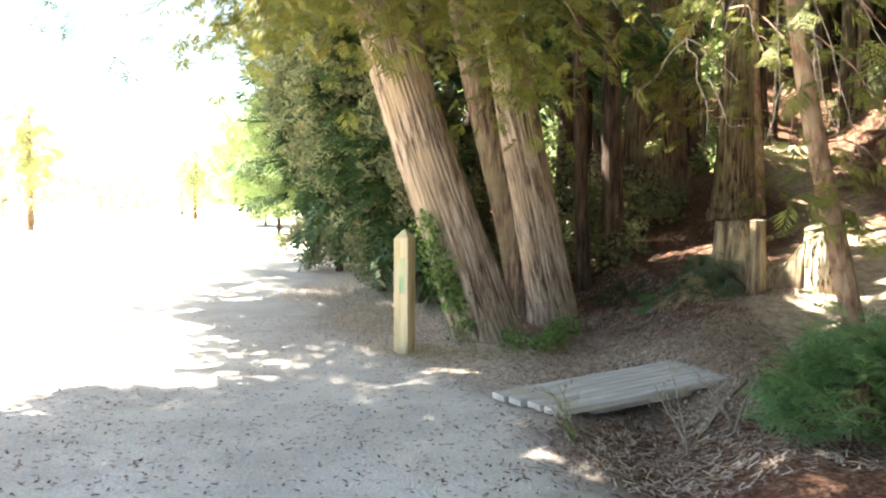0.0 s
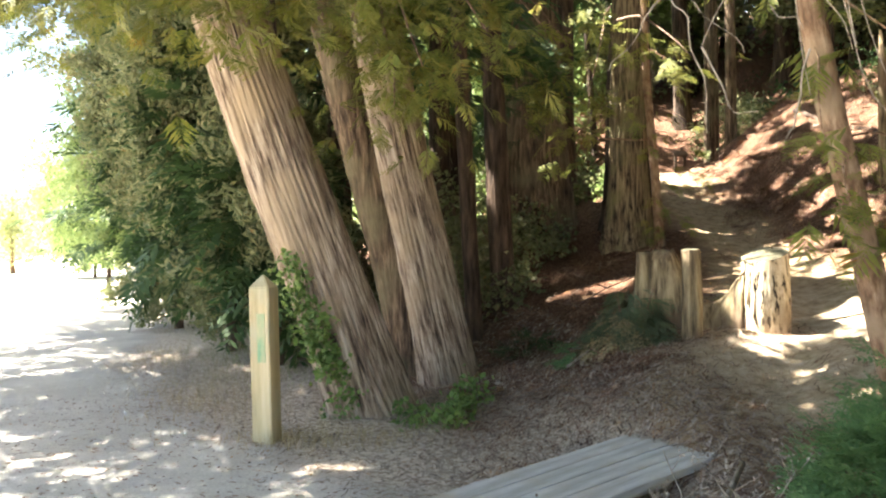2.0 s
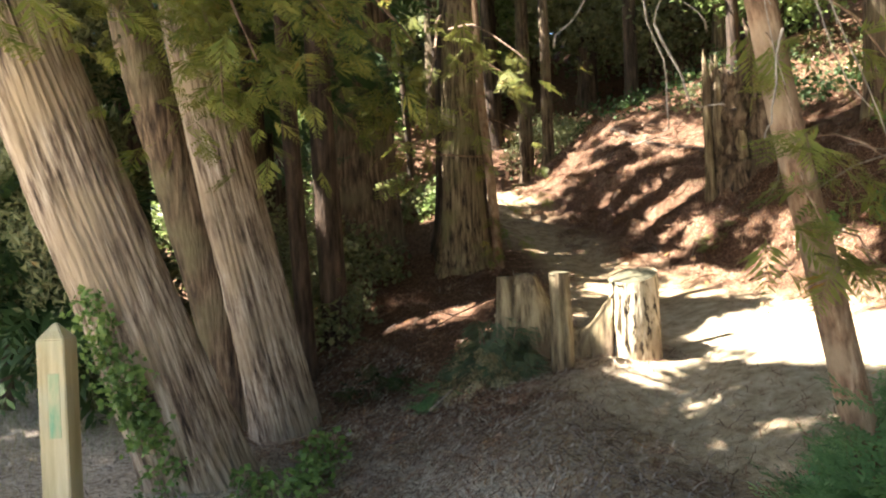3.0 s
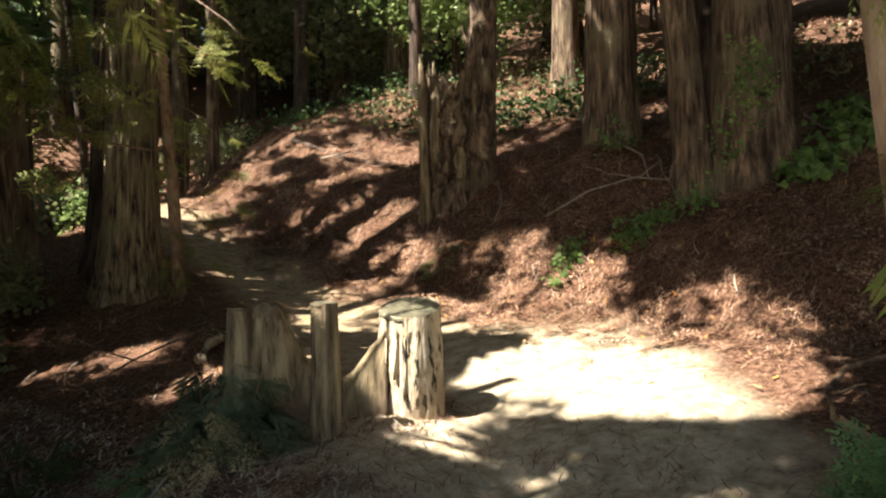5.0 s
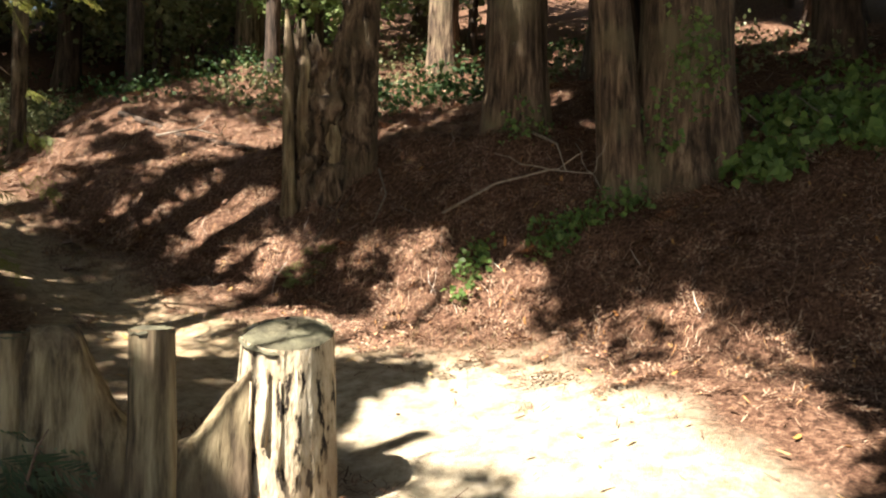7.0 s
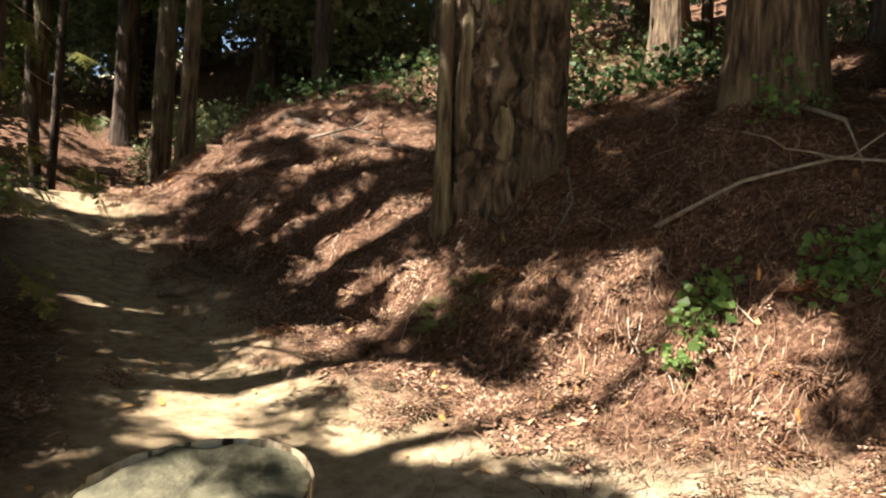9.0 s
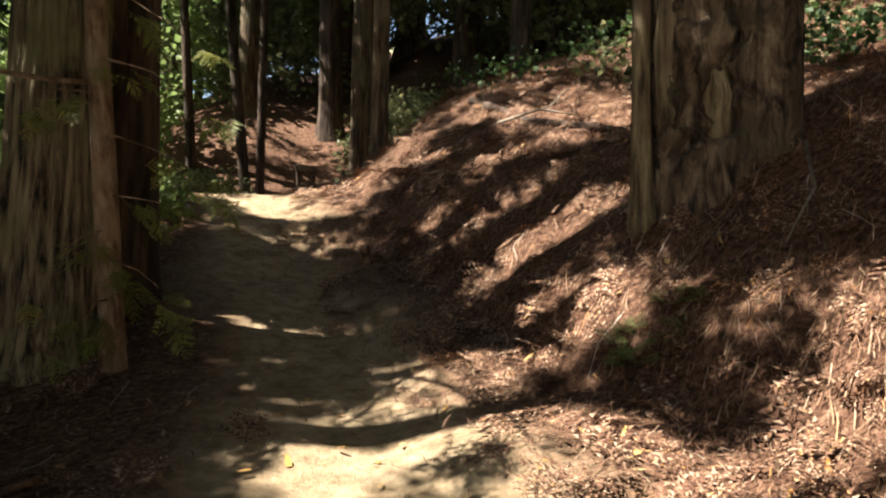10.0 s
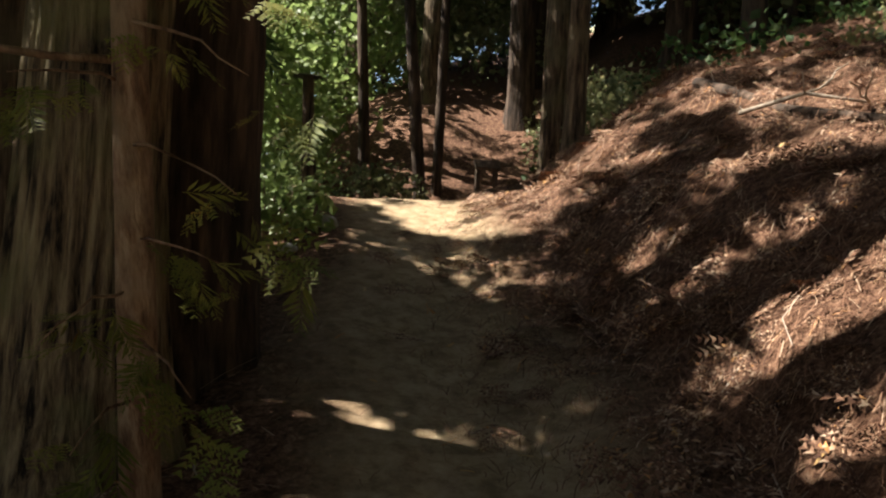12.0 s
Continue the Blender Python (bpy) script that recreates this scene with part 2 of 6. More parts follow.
def tubes(lines, seg=6):
    """Branches and twigs: each line is (points, first radius, last radius)."""
    VV, FF, n0 = [], [], 0
    for pts, r0, r1 in lines:
        P = [Vector(p) for p in pts]
        k = len(P)
        for i, p in enumerate(P):
            t = (P[min(i + 1, k - 1)] - P[max(i - 1, 0)]).normalized()
            a = t.orthogonal().normalized()
            b = t.cross(a)
            r = r0 + (r1 - r0) * i / (k - 1)
            for j in range(seg):
                w = 2 * math.pi * j / seg
                VV.append(tuple(p + a * (r * math.cos(w)) + b * (r * math.sin(w))))
        for i in range(k - 1):
            for j in range(seg):
                FF.append((n0 + i * seg + j, n0 + i * seg + (j + 1) % seg, n0 + (i + 1) * seg + (j + 1) % seg, n0 + (i + 1) * seg + j))
        FF.append(tuple(n0 + j for j in range(seg))[::-1])
        FF.append(tuple(n0 + (k - 1) * seg + j for j in range(seg)))
        n0 = len(VV)
    return VV, FF


def bent(a, b, sag=0.1, steps=6, wiggle=0.03, rng=random):
    """A line from a to b that sags and wanders."""
    a, b = Vector(a), Vector(b)
    out = []
    for i in range(steps + 1):
        u = i / steps
        p = a.lerp(b, u)
        p.z -= sag * 4 * u * (1 - u)
        if 0 < i < steps:
            p += Vector((rng.uniform(-1, 1), rng.uniform(-1, 1), rng.uniform(-1, 1))) * wiggle
        out.append(p)
    return out


# foliage templates: triangles as an array (n, 3, 3); the stem runs along +x, the blade lies in xy
def spray_template(fine=True, seed=0, length=0.42, width=0.15, pairs=6):
    rng = np.random.default_rng(seed)
    T = []

    def tri(a, b, c):
        T.append((a, b, c))
    pairs = 7 if fine else pairs
    tri((0, -0.004, 0), (0, 0.004, 0), (length, 0, -0.05))
    for i in range(pairs):
        u = (i + 0.7) / (pairs + 0.6)
        for side in (-1, 1):
            o = np.array((u * length, 0, -0.05 * u * u))
            ang = side * rng.uniform(0.6, 0.95)
            ln = length * (0.46 * (1 - u) + 0.13) * rng.uniform(0.8, 1.15)
            d = np.array((math.cos(ang), math.sin(ang), rng.uniform(-0.25, 0.05)))
            e = np.array((-math.sin(ang), math.cos(ang), 0))
            if fine:
                k = 5
                for q in range(k):
                    p = o + d * ln * (q + 0.2) / k
                    for sd in (-1, 1):
                        nl = ln * 0.20 * rng.uniform(0.8, 1.2)
                        tip = p + d * nl * 0.85 + e * sd * nl * 0.8 + np.array((0, 0, rng.uniform(-0.006, 0.003)))
                        tri(tuple(p - d * 0.006), tuple(p + d * ln * 0.12), tuple(tip))
            else:
                w = ln * width
                m1, m2 = o + d * ln * 0.45 + e * w, o + d * ln * 0.4 - e * w
                tip = o + d * ln
                tri(tuple(o), tuple(m1), tuple(tip))
                tri(tuple(o), tuple(tip), tuple(m2))
    return np.array(T)


def leaf_template(count=10, size=0.06, spread=0.16, seed=0, wide=0.42):
    rng = np.random.default_rng(seed)
    T = []
    for _ in range(count):
        o = rng.uniform(-1, 1, 3) * spread
        d = rng.normal(size=3)
        d /= np.linalg.norm(d)
        e = np.cross(d, rng.normal(size=3))
        e /= np.linalg.norm(e)
        s = size * rng.uniform(0.7, 1.25)
        up = np.cross(d, e) * s * 0.12
        a, b = o, o + d * s
        m1, m2 = o + d * s * 0.45 + e * s * wide + up, o + d * s * 0.45 - e * s * wide + up
        T += [(a, m1, b), (a, b, m2)]
    return np.array(T)


def turned(ax, az, roll):
    """Rotation that lays +x along the compass angle ax, dips it by az and rolls it."""
    return np.array(Matrix.Rotation(ax, 3, "Z") @ Matrix.Rotation(-az, 3, "Y") @ Matrix.Rotation(roll, 3, "X"))


def foliage(name, templates, places, mat, rng):
    """One mesh of many sprays. places: rows of x, y, z, compass, dip, size. Each blade stays an island of its own."""
    out = []
    for x, y, z, ax, az, s in places:
        t = templates[int(rng.integers(len(templates)))]
        M = turned(ax, az, rng.uniform(-0.6, 0.6)) * s
        out.append(t @ M.T + np.array((x, y, z)))
    A = np.concatenate(out).reshape(-1, 3)
    me = bpy.data.meshes.new(name)
    n = len(A)
    me.vertices.add(n)
    me.vertices.foreach_set("co", A.ravel().astype(np.float32))
    me.loops.add(n)
    me.loops.foreach_set("vertex_index", np.arange(n, dtype=np.int32))
    me.polygons.add(n // 3)
    me.polygons.foreach_set("loop_start", np.arange(0, n, 3, dtype=np.int32))
    me.update(calc_edges=True)
    me.materials.append(mat)
    return me


FINE = [spray_template(True, i) for i in range(5)]
FRONDS = [spray_template(False, 30 + i, width=0.07, pairs=11) for i in range(5)] + [spray_template(True, 40 + i) for i in range(2)]
COARSE = [spray_template(False, 10 + i) for i in range(5)]
LEAVES = [leaf_template(10, 0.07, 0.16, i) for i in range(5)]
BIG_IVY = [leaf_template(7, 0.085, 0.13, 80 + i, 0.55) for i in range(5)]
BAY_LEAVES = [leaf_template(16, 0.11, 0.15, 60 + i, 0.2) for i in range(5)]
SMALL_LEAVES = [leaf_template(8, 0.05, 0.09, 20 + i, 0.48) for i in range(4)]


# ---- ground ----
def smooth(a, b, x):
    u = np.clip((x - a) / (b - a), 0, 1)
    return u * u * (3 - 2 * u)


TRAIL_Y = [-40, 2, 5.5, 7.1, 8.6, 9.6, 12.0, 13.4, 15.3, 16.6, 18.5, 20.2, 22.8, 26, 40]
TRAIL_X = [3.2, 3.2, 2.6, 2.9, 4.2, 4.75, 5.45, 5.75, 6.05, 6.35, 7.0, 7.8, 8.9, 10.2, 16]
TRAIL_Z = [0.1, 0.1, 0.08, 0.30, 0.56, 0.72, 1.16, 1.52, 2.12, 2.46, 2.42, 2.50, 4.3, 5.6, 9.5]
FOOT_Y = [-40, 4.5, 6.0, 7.6, 9.0, 10.6, 12, 13.2, 15.3, 18, 22, 40]
FOOT_X = [6.0, 6.0, 5.8, 5.95, 6.2, 6.2, 6.25, 6.25, 6.7, 7.6, 9.4, 17]


def height(x, y):
    """The lie of the land: a level track in the west, a trail that climbs north-east, a bank east of it."""
    x, y = np.asarray(x, float), np.asarray(y, float)
    xc, zc, xf = np.interp(y, TRAIL_Y, TRAIL_X), np.interp(y, TRAIL_Y, TRAIL_Z), np.interp(y, FOOT_Y, FOOT_X)
    edge = 0.75
    left = zc * smooth(edge, np.maximum(xc - 0.35, edge + 0.8), x) ** np.interp(y, [10, 14], [1.0, 0.6])
    d = np.maximum(x - xc, 0)
    w = np.maximum(xf - xc, 0.4)
    shelf = 0.20 * np.minimum(d, w) * smooth(0, 0.6, d)
    b = np.maximum(x - xf, 0)
    steep = np.interp(y, [7.6, 8.4, 9.8, 11.2, 13], [0.70, 0.72, 0.95, 0.82, 0.72])
    top = np.interp(y, [11.2, 12.6], [1.8, 1.58])
    bank = steep * np.minimum(b, top) * smooth(-0.1, 0.5, b) + 0.40 * np.clip(b - top, 0, 34)
    z = left + shelf + bank
    ditch = -0.16 * np.exp(-((x - 1.55 - 0.15 * (y - 5.5)) / 0.42) ** 2) * smooth(7.2, 6.3, y) * smooth(-6, 2, y)
    dell = -1.5 * smooth(14, 19, y) * smooth(5.2, 3.6, x - 0.25 * (y - 17)) * smooth(-1.0, 2.0, x)
    return z + ditch + dell


def land(x, y):
    """Height with the small unevenness of trodden and littered ground."""
    z = float(height(x, y))
    rough = 0.018 + 0.05 * float(smooth(0.3, 1.6, float(x) - np.interp(y, FOOT_Y, FOOT_X) + 0.8)) + 0.02 * float(smooth(0.6, 1.2, x))
    far = 1.0 if abs(x) < 60 and abs(y) < 60 else 0.0
    return z + far * rough * (noise.noise(Vector((x * 1.3, y * 1.3, 0))) + 0.5 * noise.noise(Vector((x * 3.7, y * 3.7, 5))))


LAID = {}


def lay(x, y):
    """Heights of the finished ground at many places at once."""
    xs, ys, Z = LAID["x"], LAID["y"], LAID["z"]
    i, j = np.clip(np.searchsorted(xs, x) - 1, 0, len(xs) - 2), np.clip(np.searchsorted(ys, y) - 1, 0, len(ys) - 2)
    u, v = (x - xs[i]) / (xs[i + 1] - xs[i]), (y - ys[j]) / (ys[j + 1] - ys[j])
    return Z[j, i] * (1 - u) * (1 - v) + Z[j, i + 1] * u * (1 - v) + Z[j + 1, i] * (1 - u) * v + Z[j + 1, i + 1] * u * v


def spread_axis(lo, hi, step, reach, n):
    inner = np.arange(lo, hi + step / 2, step)
    g = np.geomspace(1, reach, n)
    return np.r_[(lo - g)[::-1], inner, hi + g]


def build_ground():
    xs = spread_axis(-6, 13, 0.11, 1500, 26)
    ys = spread_axis(-3, 22, 0.11, 1500, 26)
    nx, ny = len(xs), len(ys)
    V = [(x, y, land(x, y)) for y in ys for x in xs]
    a = np.arange((nx - 1) * (ny - 1))
    i, j = a // (nx - 1), a % (nx - 1)
    F = np.stack([i * nx + j, i * nx + j + 1, (i + 1) * nx + j + 1, (i + 1) * nx + j], 1)
    me = mesh_of("ground", V, F, GROUND, True)
    A = np.array(V)
    LAID.update(x=xs, y=ys, z=A[:, 2].reshape(ny, nx))
    X, Y = A[:, 0], A[:, 1]
    wob = np.array([noise.noise(Vector((x * 0.9, y * 0.9, 3))) + 0.5 * noise.noise(Vector((x * 3, y * 3, 8))) for x, y, _ in V])
    xc = np.interp(Y, TRAIL_Y, TRAIL_X)
    xf = np.interp(Y, FOOT_Y, FOOT_X)
    # the gravel track keeps west; its verge is littered
    edge = np.interp(Y, [-40, 0, 3, 5.6, 7.2, 9, 13, 20, 40], [1.0, 1.0, 1.0, 0.85, -0.15, -1.2, -2.4, -3.2, -4.5])
    gravel = smooth(0.35, -0.35, X - edge + wob * 0.5)
    hw = np.interp(Y, [4, 5.5, 7, 8.5, 10, 12, 14, 16, 40], [0.2, 0.6, 1.5, 1.6, 0.8, 0.62, 0.55, 0.5, 0.5])
    trail = smooth(0.3, -0.3, np.abs(X - xc - 0.5 * (Y > 5) * smooth(10, 8, Y)) - hw + wob * 0.35) * smooth(5.0, 6.5, Y) * smooth(19.8, 18.4, Y)
    verge = smooth(-0.5, 0.3, X - edge + wob * 0.4) * smooth(3.0, 1.4, X - edge - wob) * smooth(5.2, 6.8, Y)
    # round zone of paler dirt that brightens the sunlit clearing
    sunlit_dirt = smooth(2.3, 1.2, np.hypot(X - 4.6, (Y - 7.7) * 0.9) + wob * 0.5)
    for nm, val in (("gravel", gravel), ("trail", trail), ("verge", verge), ("sunlit_dirt", sunlit_dirt)):
        at = me.attributes.new(nm, "FLOAT", "POINT")
        at.data.foreach_set("value", val.astype(np.float32))
    ob = new("ground", me)
    return tagged(ob, "gravel track, dirt trail and needle-littered bank", "ground", kind="structure")


def ground_material():
    m = bpy.data.materials.new("ground")
    m.use_nodes = True
    nt = m.node_tree
    n, l = nt.nodes, nt.links
    b = n["Principled BSDF"]
    co = n.new("ShaderNodeTexCoord")

    def tex(scale, detail=6.0, rough=0.65, dist=0.0):
        t = n.new("ShaderNodeTexNoise")
        t.inputs["Scale"].default_value, t.inputs["Detail"].default_value = scale, detail
        t.inputs["Roughness"].default_value, t.inputs["Distortion"].default_value = rough, dist
        l.new(co.outputs["Object"], t.inputs[0])
        return t.outputs[0]

    def ramp(src, stops):
        r = n.new("ShaderNodeValToRGB")
        while len(r.color_ramp.elements) < len(stops):
            r.color_ramp.elements.new(0.5)
        for e, (p, c) in zip(r.color_ramp.elements, stops):
            e.position, e.color = p, (*c, 1)
        l.new(src, r.inputs[0])
        return r.outputs[0]

    def mix(f, a, c):
        x = n.new("ShaderNodeMix")
        x.data_type = "RGBA"
        l.new(f, x.inputs[0]), l.new(a, x.inputs[6]), l.new(c, x.inputs[7])
        return x.outputs[2]

    def zone(nm):
        a = n.new("ShaderNodeAttribute")
        a.attribute_name = nm
        return a.outputs["Fac"]
    duff = ramp(tex(26, 9, 0.75, 0.6), [(0.37, (0.03, 0.015, 0.009)), (0.48, (0.10, 0.05, 0.03)), (0.57, (0.19, 0.105, 0.066)), (0.68, (0.36, 0.235, 0.155))])
    dirt = ramp(tex(9, 9, 0.7), [(0.36, (0.22, 0.155, 0.09)), (0.5, (0.35, 0.255, 0.155)), (0.66, (0.47, 0.36, 0.235))])
    # paler copy of the dirt, with sun put into the colour
    pale = ramp(tex(9, 9, 0.7), [(0.36, (0.27, 0.21, 0.135)), (0.5, (0.43, 0.35, 0.24)), (0.66, (0.55, 0.46, 0.34))])
    dirt = mix(zone("sunlit_dirt"), dirt, pale)
    grav = ramp(tex(60, 8, 0.75), [(0.36, (0.29, 0.26, 0.22)), (0.5, (0.57, 0.525, 0.455)), (0.64, (0.78, 0.73, 0.65))])
    patch = ramp(tex(1.6, 5), [(0.4, (0.46, 0.42, 0.36)), (0.6, (0.65, 0.605, 0.535))])
    mixer = n.new("ShaderNodeMix")
    mixer.data_type, mixer.inputs[0].default_value = "RGBA", 0.45
    l.new(grav, mixer.inputs[6]), l.new(patch, mixer.inputs[7])
    vg = ramp(tex(22, 9, 0.75, 0.4), [(0.36, (0.22, 0.165, 0.12)), (0.48, (0.56, 0.47, 0.36)), (0.62, (0.78, 0.68, 0.55))])
    col = mix(zone("verge"), duff, vg)
    col = mix(zone("trail"), col, dirt)
    col = mix(zone("gravel"), col, mixer.outputs[2])
    l.new(col, b.inputs["Base Color"])
    b.inputs["Roughness"].default_value = 0.95
    b.inputs["Specular IOR Level"].default_value = 0.15
    bp = n.new("ShaderNodeBump")
    bp.inputs["Strength"].default_value, bp.inputs["Distance"].default_value = 0.7, 0.03
    l.new(tex(45, 8, 0.7), bp.inputs["Height"])
    l.new(bp.outputs[0], b.inputs["Normal"])
    return m


GROUND = ground_material()
build_ground()


# ---- trees ----
def tree(name, x, y, label, points, radii, bark, seg=56, rings=44, furrow=0.06, count=22, flare=0.35, seed=1, category="tree", group=""):
    z = land(x, y)
    t = thing(name, x, y, z, label, category, group)
    V, F = trunk_verts([(points[0][0], points[0][1], -0.55)] + list(points), [radii[0] * 1.02] + list(radii), seg, rings, furrow, count, flare, 5, seed)
    part("trunk", mesh_of("trunk", V, F, bark, True), t)
    return t


t1 = tree("cedar_tree", 0.42, 8.72, "leaning tree with furrowed grey-brown bark and ivy at its foot", [(0, 0, 0), (-0.32, 0, 1.0), (-0.95, -0.05, 2.8), (-1.5, -0.1, 4.6), (-1.9, 0, 7), (-2.1, 0, 11)],
          [0.36, 0.33, 0.31, 0.28, 0.22, 0.1], BARK_GREY, 190, 130, 0.085, 38, 0.12, 3)
t2 = tree("cedar_tree", 1.22, 9.75, "slender leaning tree with grey furrowed bark in a clump", [(0, 0, 0), (-0.18, 0, 1.0), (-0.58, 0, 3.0), (-0.85, 0.1, 4.8), (-1.3, 1.0, 6.4), (-1.4, 1.4, 10)],
          [0.28, 0.26, 0.24, 0.20, 0.13, 0.05], BARK_GREY, 160, 110, 0.09, 32, 0.10, 5)
t3 = tree("cedar_tree", 0.98, 10.35, "brown trunk standing close behind a leaning tree", [(0, 0, 0), (-0.25, 0, 1.2), (-0.75, 0, 3.2), (-1.1, 0, 5.2), (-1.4, 0, 9)],
          [0.26, 0.23, 0.2, 0.18, 0.08], BARK_RED, 64, 50, 0.07, 20, 0.1, 8)
bt1 = tree("redwood_tree", 3.35, 14.6, "thick dark redwood with reddish fibrous bark", [(0, 0, 0), (0.02, 0, 2), (0.05, 0, 5), (0.05, 0, 7), (0, 0, 11)], [0.55, 0.48, 0.24, 0.12, 0.05], BARK_RED, 80, 60, 0.06, 26, 0.25, 11)
bt2 = tree("redwood_tree", 4.19, 12.90, "redwood with a broad buttressed foot beside the trail", [(0, 0, 0), (0.02, 0, 1), (0.06, 0, 3), (0.1, 0, 4.6), (0.1, 0, 7), (0.1, 0, 11)], [0.31, 0.26, 0.225, 0.18, 0.09, 0.04], BARK_MOSSY_LIT, 140, 110, 0.09, 24, 0.34, 13)
bt3 = tree("redwood_tree", 4.48, 13.6, "dark redwood trunk behind a slim sapling", [(0, 0, 0), (0.04, 0, 2), (0.1, 0, 4.4), (0.1, 0, 7), (0.1, 0, 11)], [0.36, 0.33, 0.20, 0.09, 0.04], BARK_DARK, 72, 50, 0.06, 22, 0.2, 17)
sap = tree("redwood_sapling", 4.47, 12.42, "slim sapling with drooping green sprays by the trail", [(0, 0, 0), (-0.06, 0, 1.0), (-0.14, 0.02, 2.2), (-0.2, 0, 4.2), (-0.2, 0, 6)], [0.065, 0.06, 0.05, 0.035, 0.01], BARK_THIN, 20, 40, 0.05, 7, 0.25, 19)
lt = tree("leaning_tree", 2.88, 5.38, "thin leaning young tree with reddish bark over a bush", [(0, 0, 0), (-0.2, 0.03, 0.9), (-0.42, 0.07, 1.9), (-0.57, 0.1, 2.8), (-0.7, 0.12, 4.2), (-0.75, 0.1, 6.5)],
          [0.08, 0.07, 0.065, 0.06, 0.048, 0.02], BARK_THIN, 28, 50, 0.06, 9, 0.25, 23)
ct1 = tree("redwood_tree", 8.28, 9.80, "straight redwood trunk on the bank", [(0, 0, 0), (0, 0, 2), (0, 0, 6), (0, 0, 14)], [0.29, 0.27, 0.24, 0.15], BARK_RED, 64, 50, 0.055, 20, 0.18, 29)
ct2 = tree("redwood_tree", 8.10, 8.15, "thick redwood on the bank with ivy round its foot", [(0, 0, 0), (0, 0, 1), (0.02, 0, 3), (0.02, 0, 14)], [0.42, 0.37, 0.34, 0.2], BARK_RED, 84, 60, 0.06, 26, 0.22, 31)
tree("redwood_tree", 7.75, 8.55, "slimmer redwood leaning beside a thick trunk", [(0, 0, 0), (-0.1, 0.1, 1.4), (-0.25, 0.2, 3), (-0.4, 0.3, 9)], [0.2, 0.16, 0.15, 0.08], BARK_RED, 48, 50, 0.06, 16, 0.25, 37)


# ---- light falling through the crowns ----
def lands(P):
    """Where the shadows of leaves at the places P fall on the ground."""
    P = np.atleast_2d(np.asarray(P, float))
    z = np.full(len(P), 0.8)
    for _ in range(2):
        k = (P[:, 2] - z) / TO_SUN.z
        x, y = P[:, 0] - TO_SUN.x * k, P[:, 1] - TO_SUN.y * k
        z = np.clip(height(x, y), 0.0, 5.0)
    return x, y


# sun patches that the crowns are cut open for: x, y, half length, half width, turn
SUN_GAPS = [(5.10, 7.75, 1.36, 0.84, 90), (5.65, 8.50, 0.5, 0.45, 0), (3.84, 8.42, 0.58, 0.38, 49), (3.45, 7.85, 0.62, 0.15, 86),
            (5.95, 9.95, 0.85, 0.24, -30), (6.55, 10.02, 0.24, 0.15, 20), (5.07, 11.23, 0.28, 0.17, 0), (5.15, 10.72, 0.3, 0.14, -15),
            (6.38, 15.90, 0.62, 0.52, 60), (5.77, 13.45, 0.32, 0.16, -20), (5.05, 12.87, 0.3, 0.17, 0), (8.15, 13.95, 1.0, 0.32, -70), (6.90, 12.05, 0.45, 0.2, -20),
            (14.3, 8.8, 1.4, 0.9, 0), (12.3, 13.4, 1.4, 0.8, 30), (3.32, 11.35, 0.4, 0.22, -20), (3.20, 11.90, 0.3, 0.14, 0),
            (3.45, 10.25, 0.42, 0.22, -15), (2.5, 10.55, 0.26, 0.12, 0), (8.30, 11.2, 0.5, 0.24, -20), (3.66, 8.80, 0.22, 0.15, 0), (6.2, 9.2, 0.6, 0.34, -40), (4.95, 15.3, 0.5, 0.3, 0), (0.95, 4.62, 0.24, 0.06, -10)]


def shade_edge(y):
    """How far west the shade of the trees reaches over the track."""
    return np.interp(y, [-10, 2, 5, 6, 8, 10, 13, 17, 24], [-3.2, -3.0, -2.9, -2.7, -3.1, -3.8, -4.6, -5.0, -6.2])


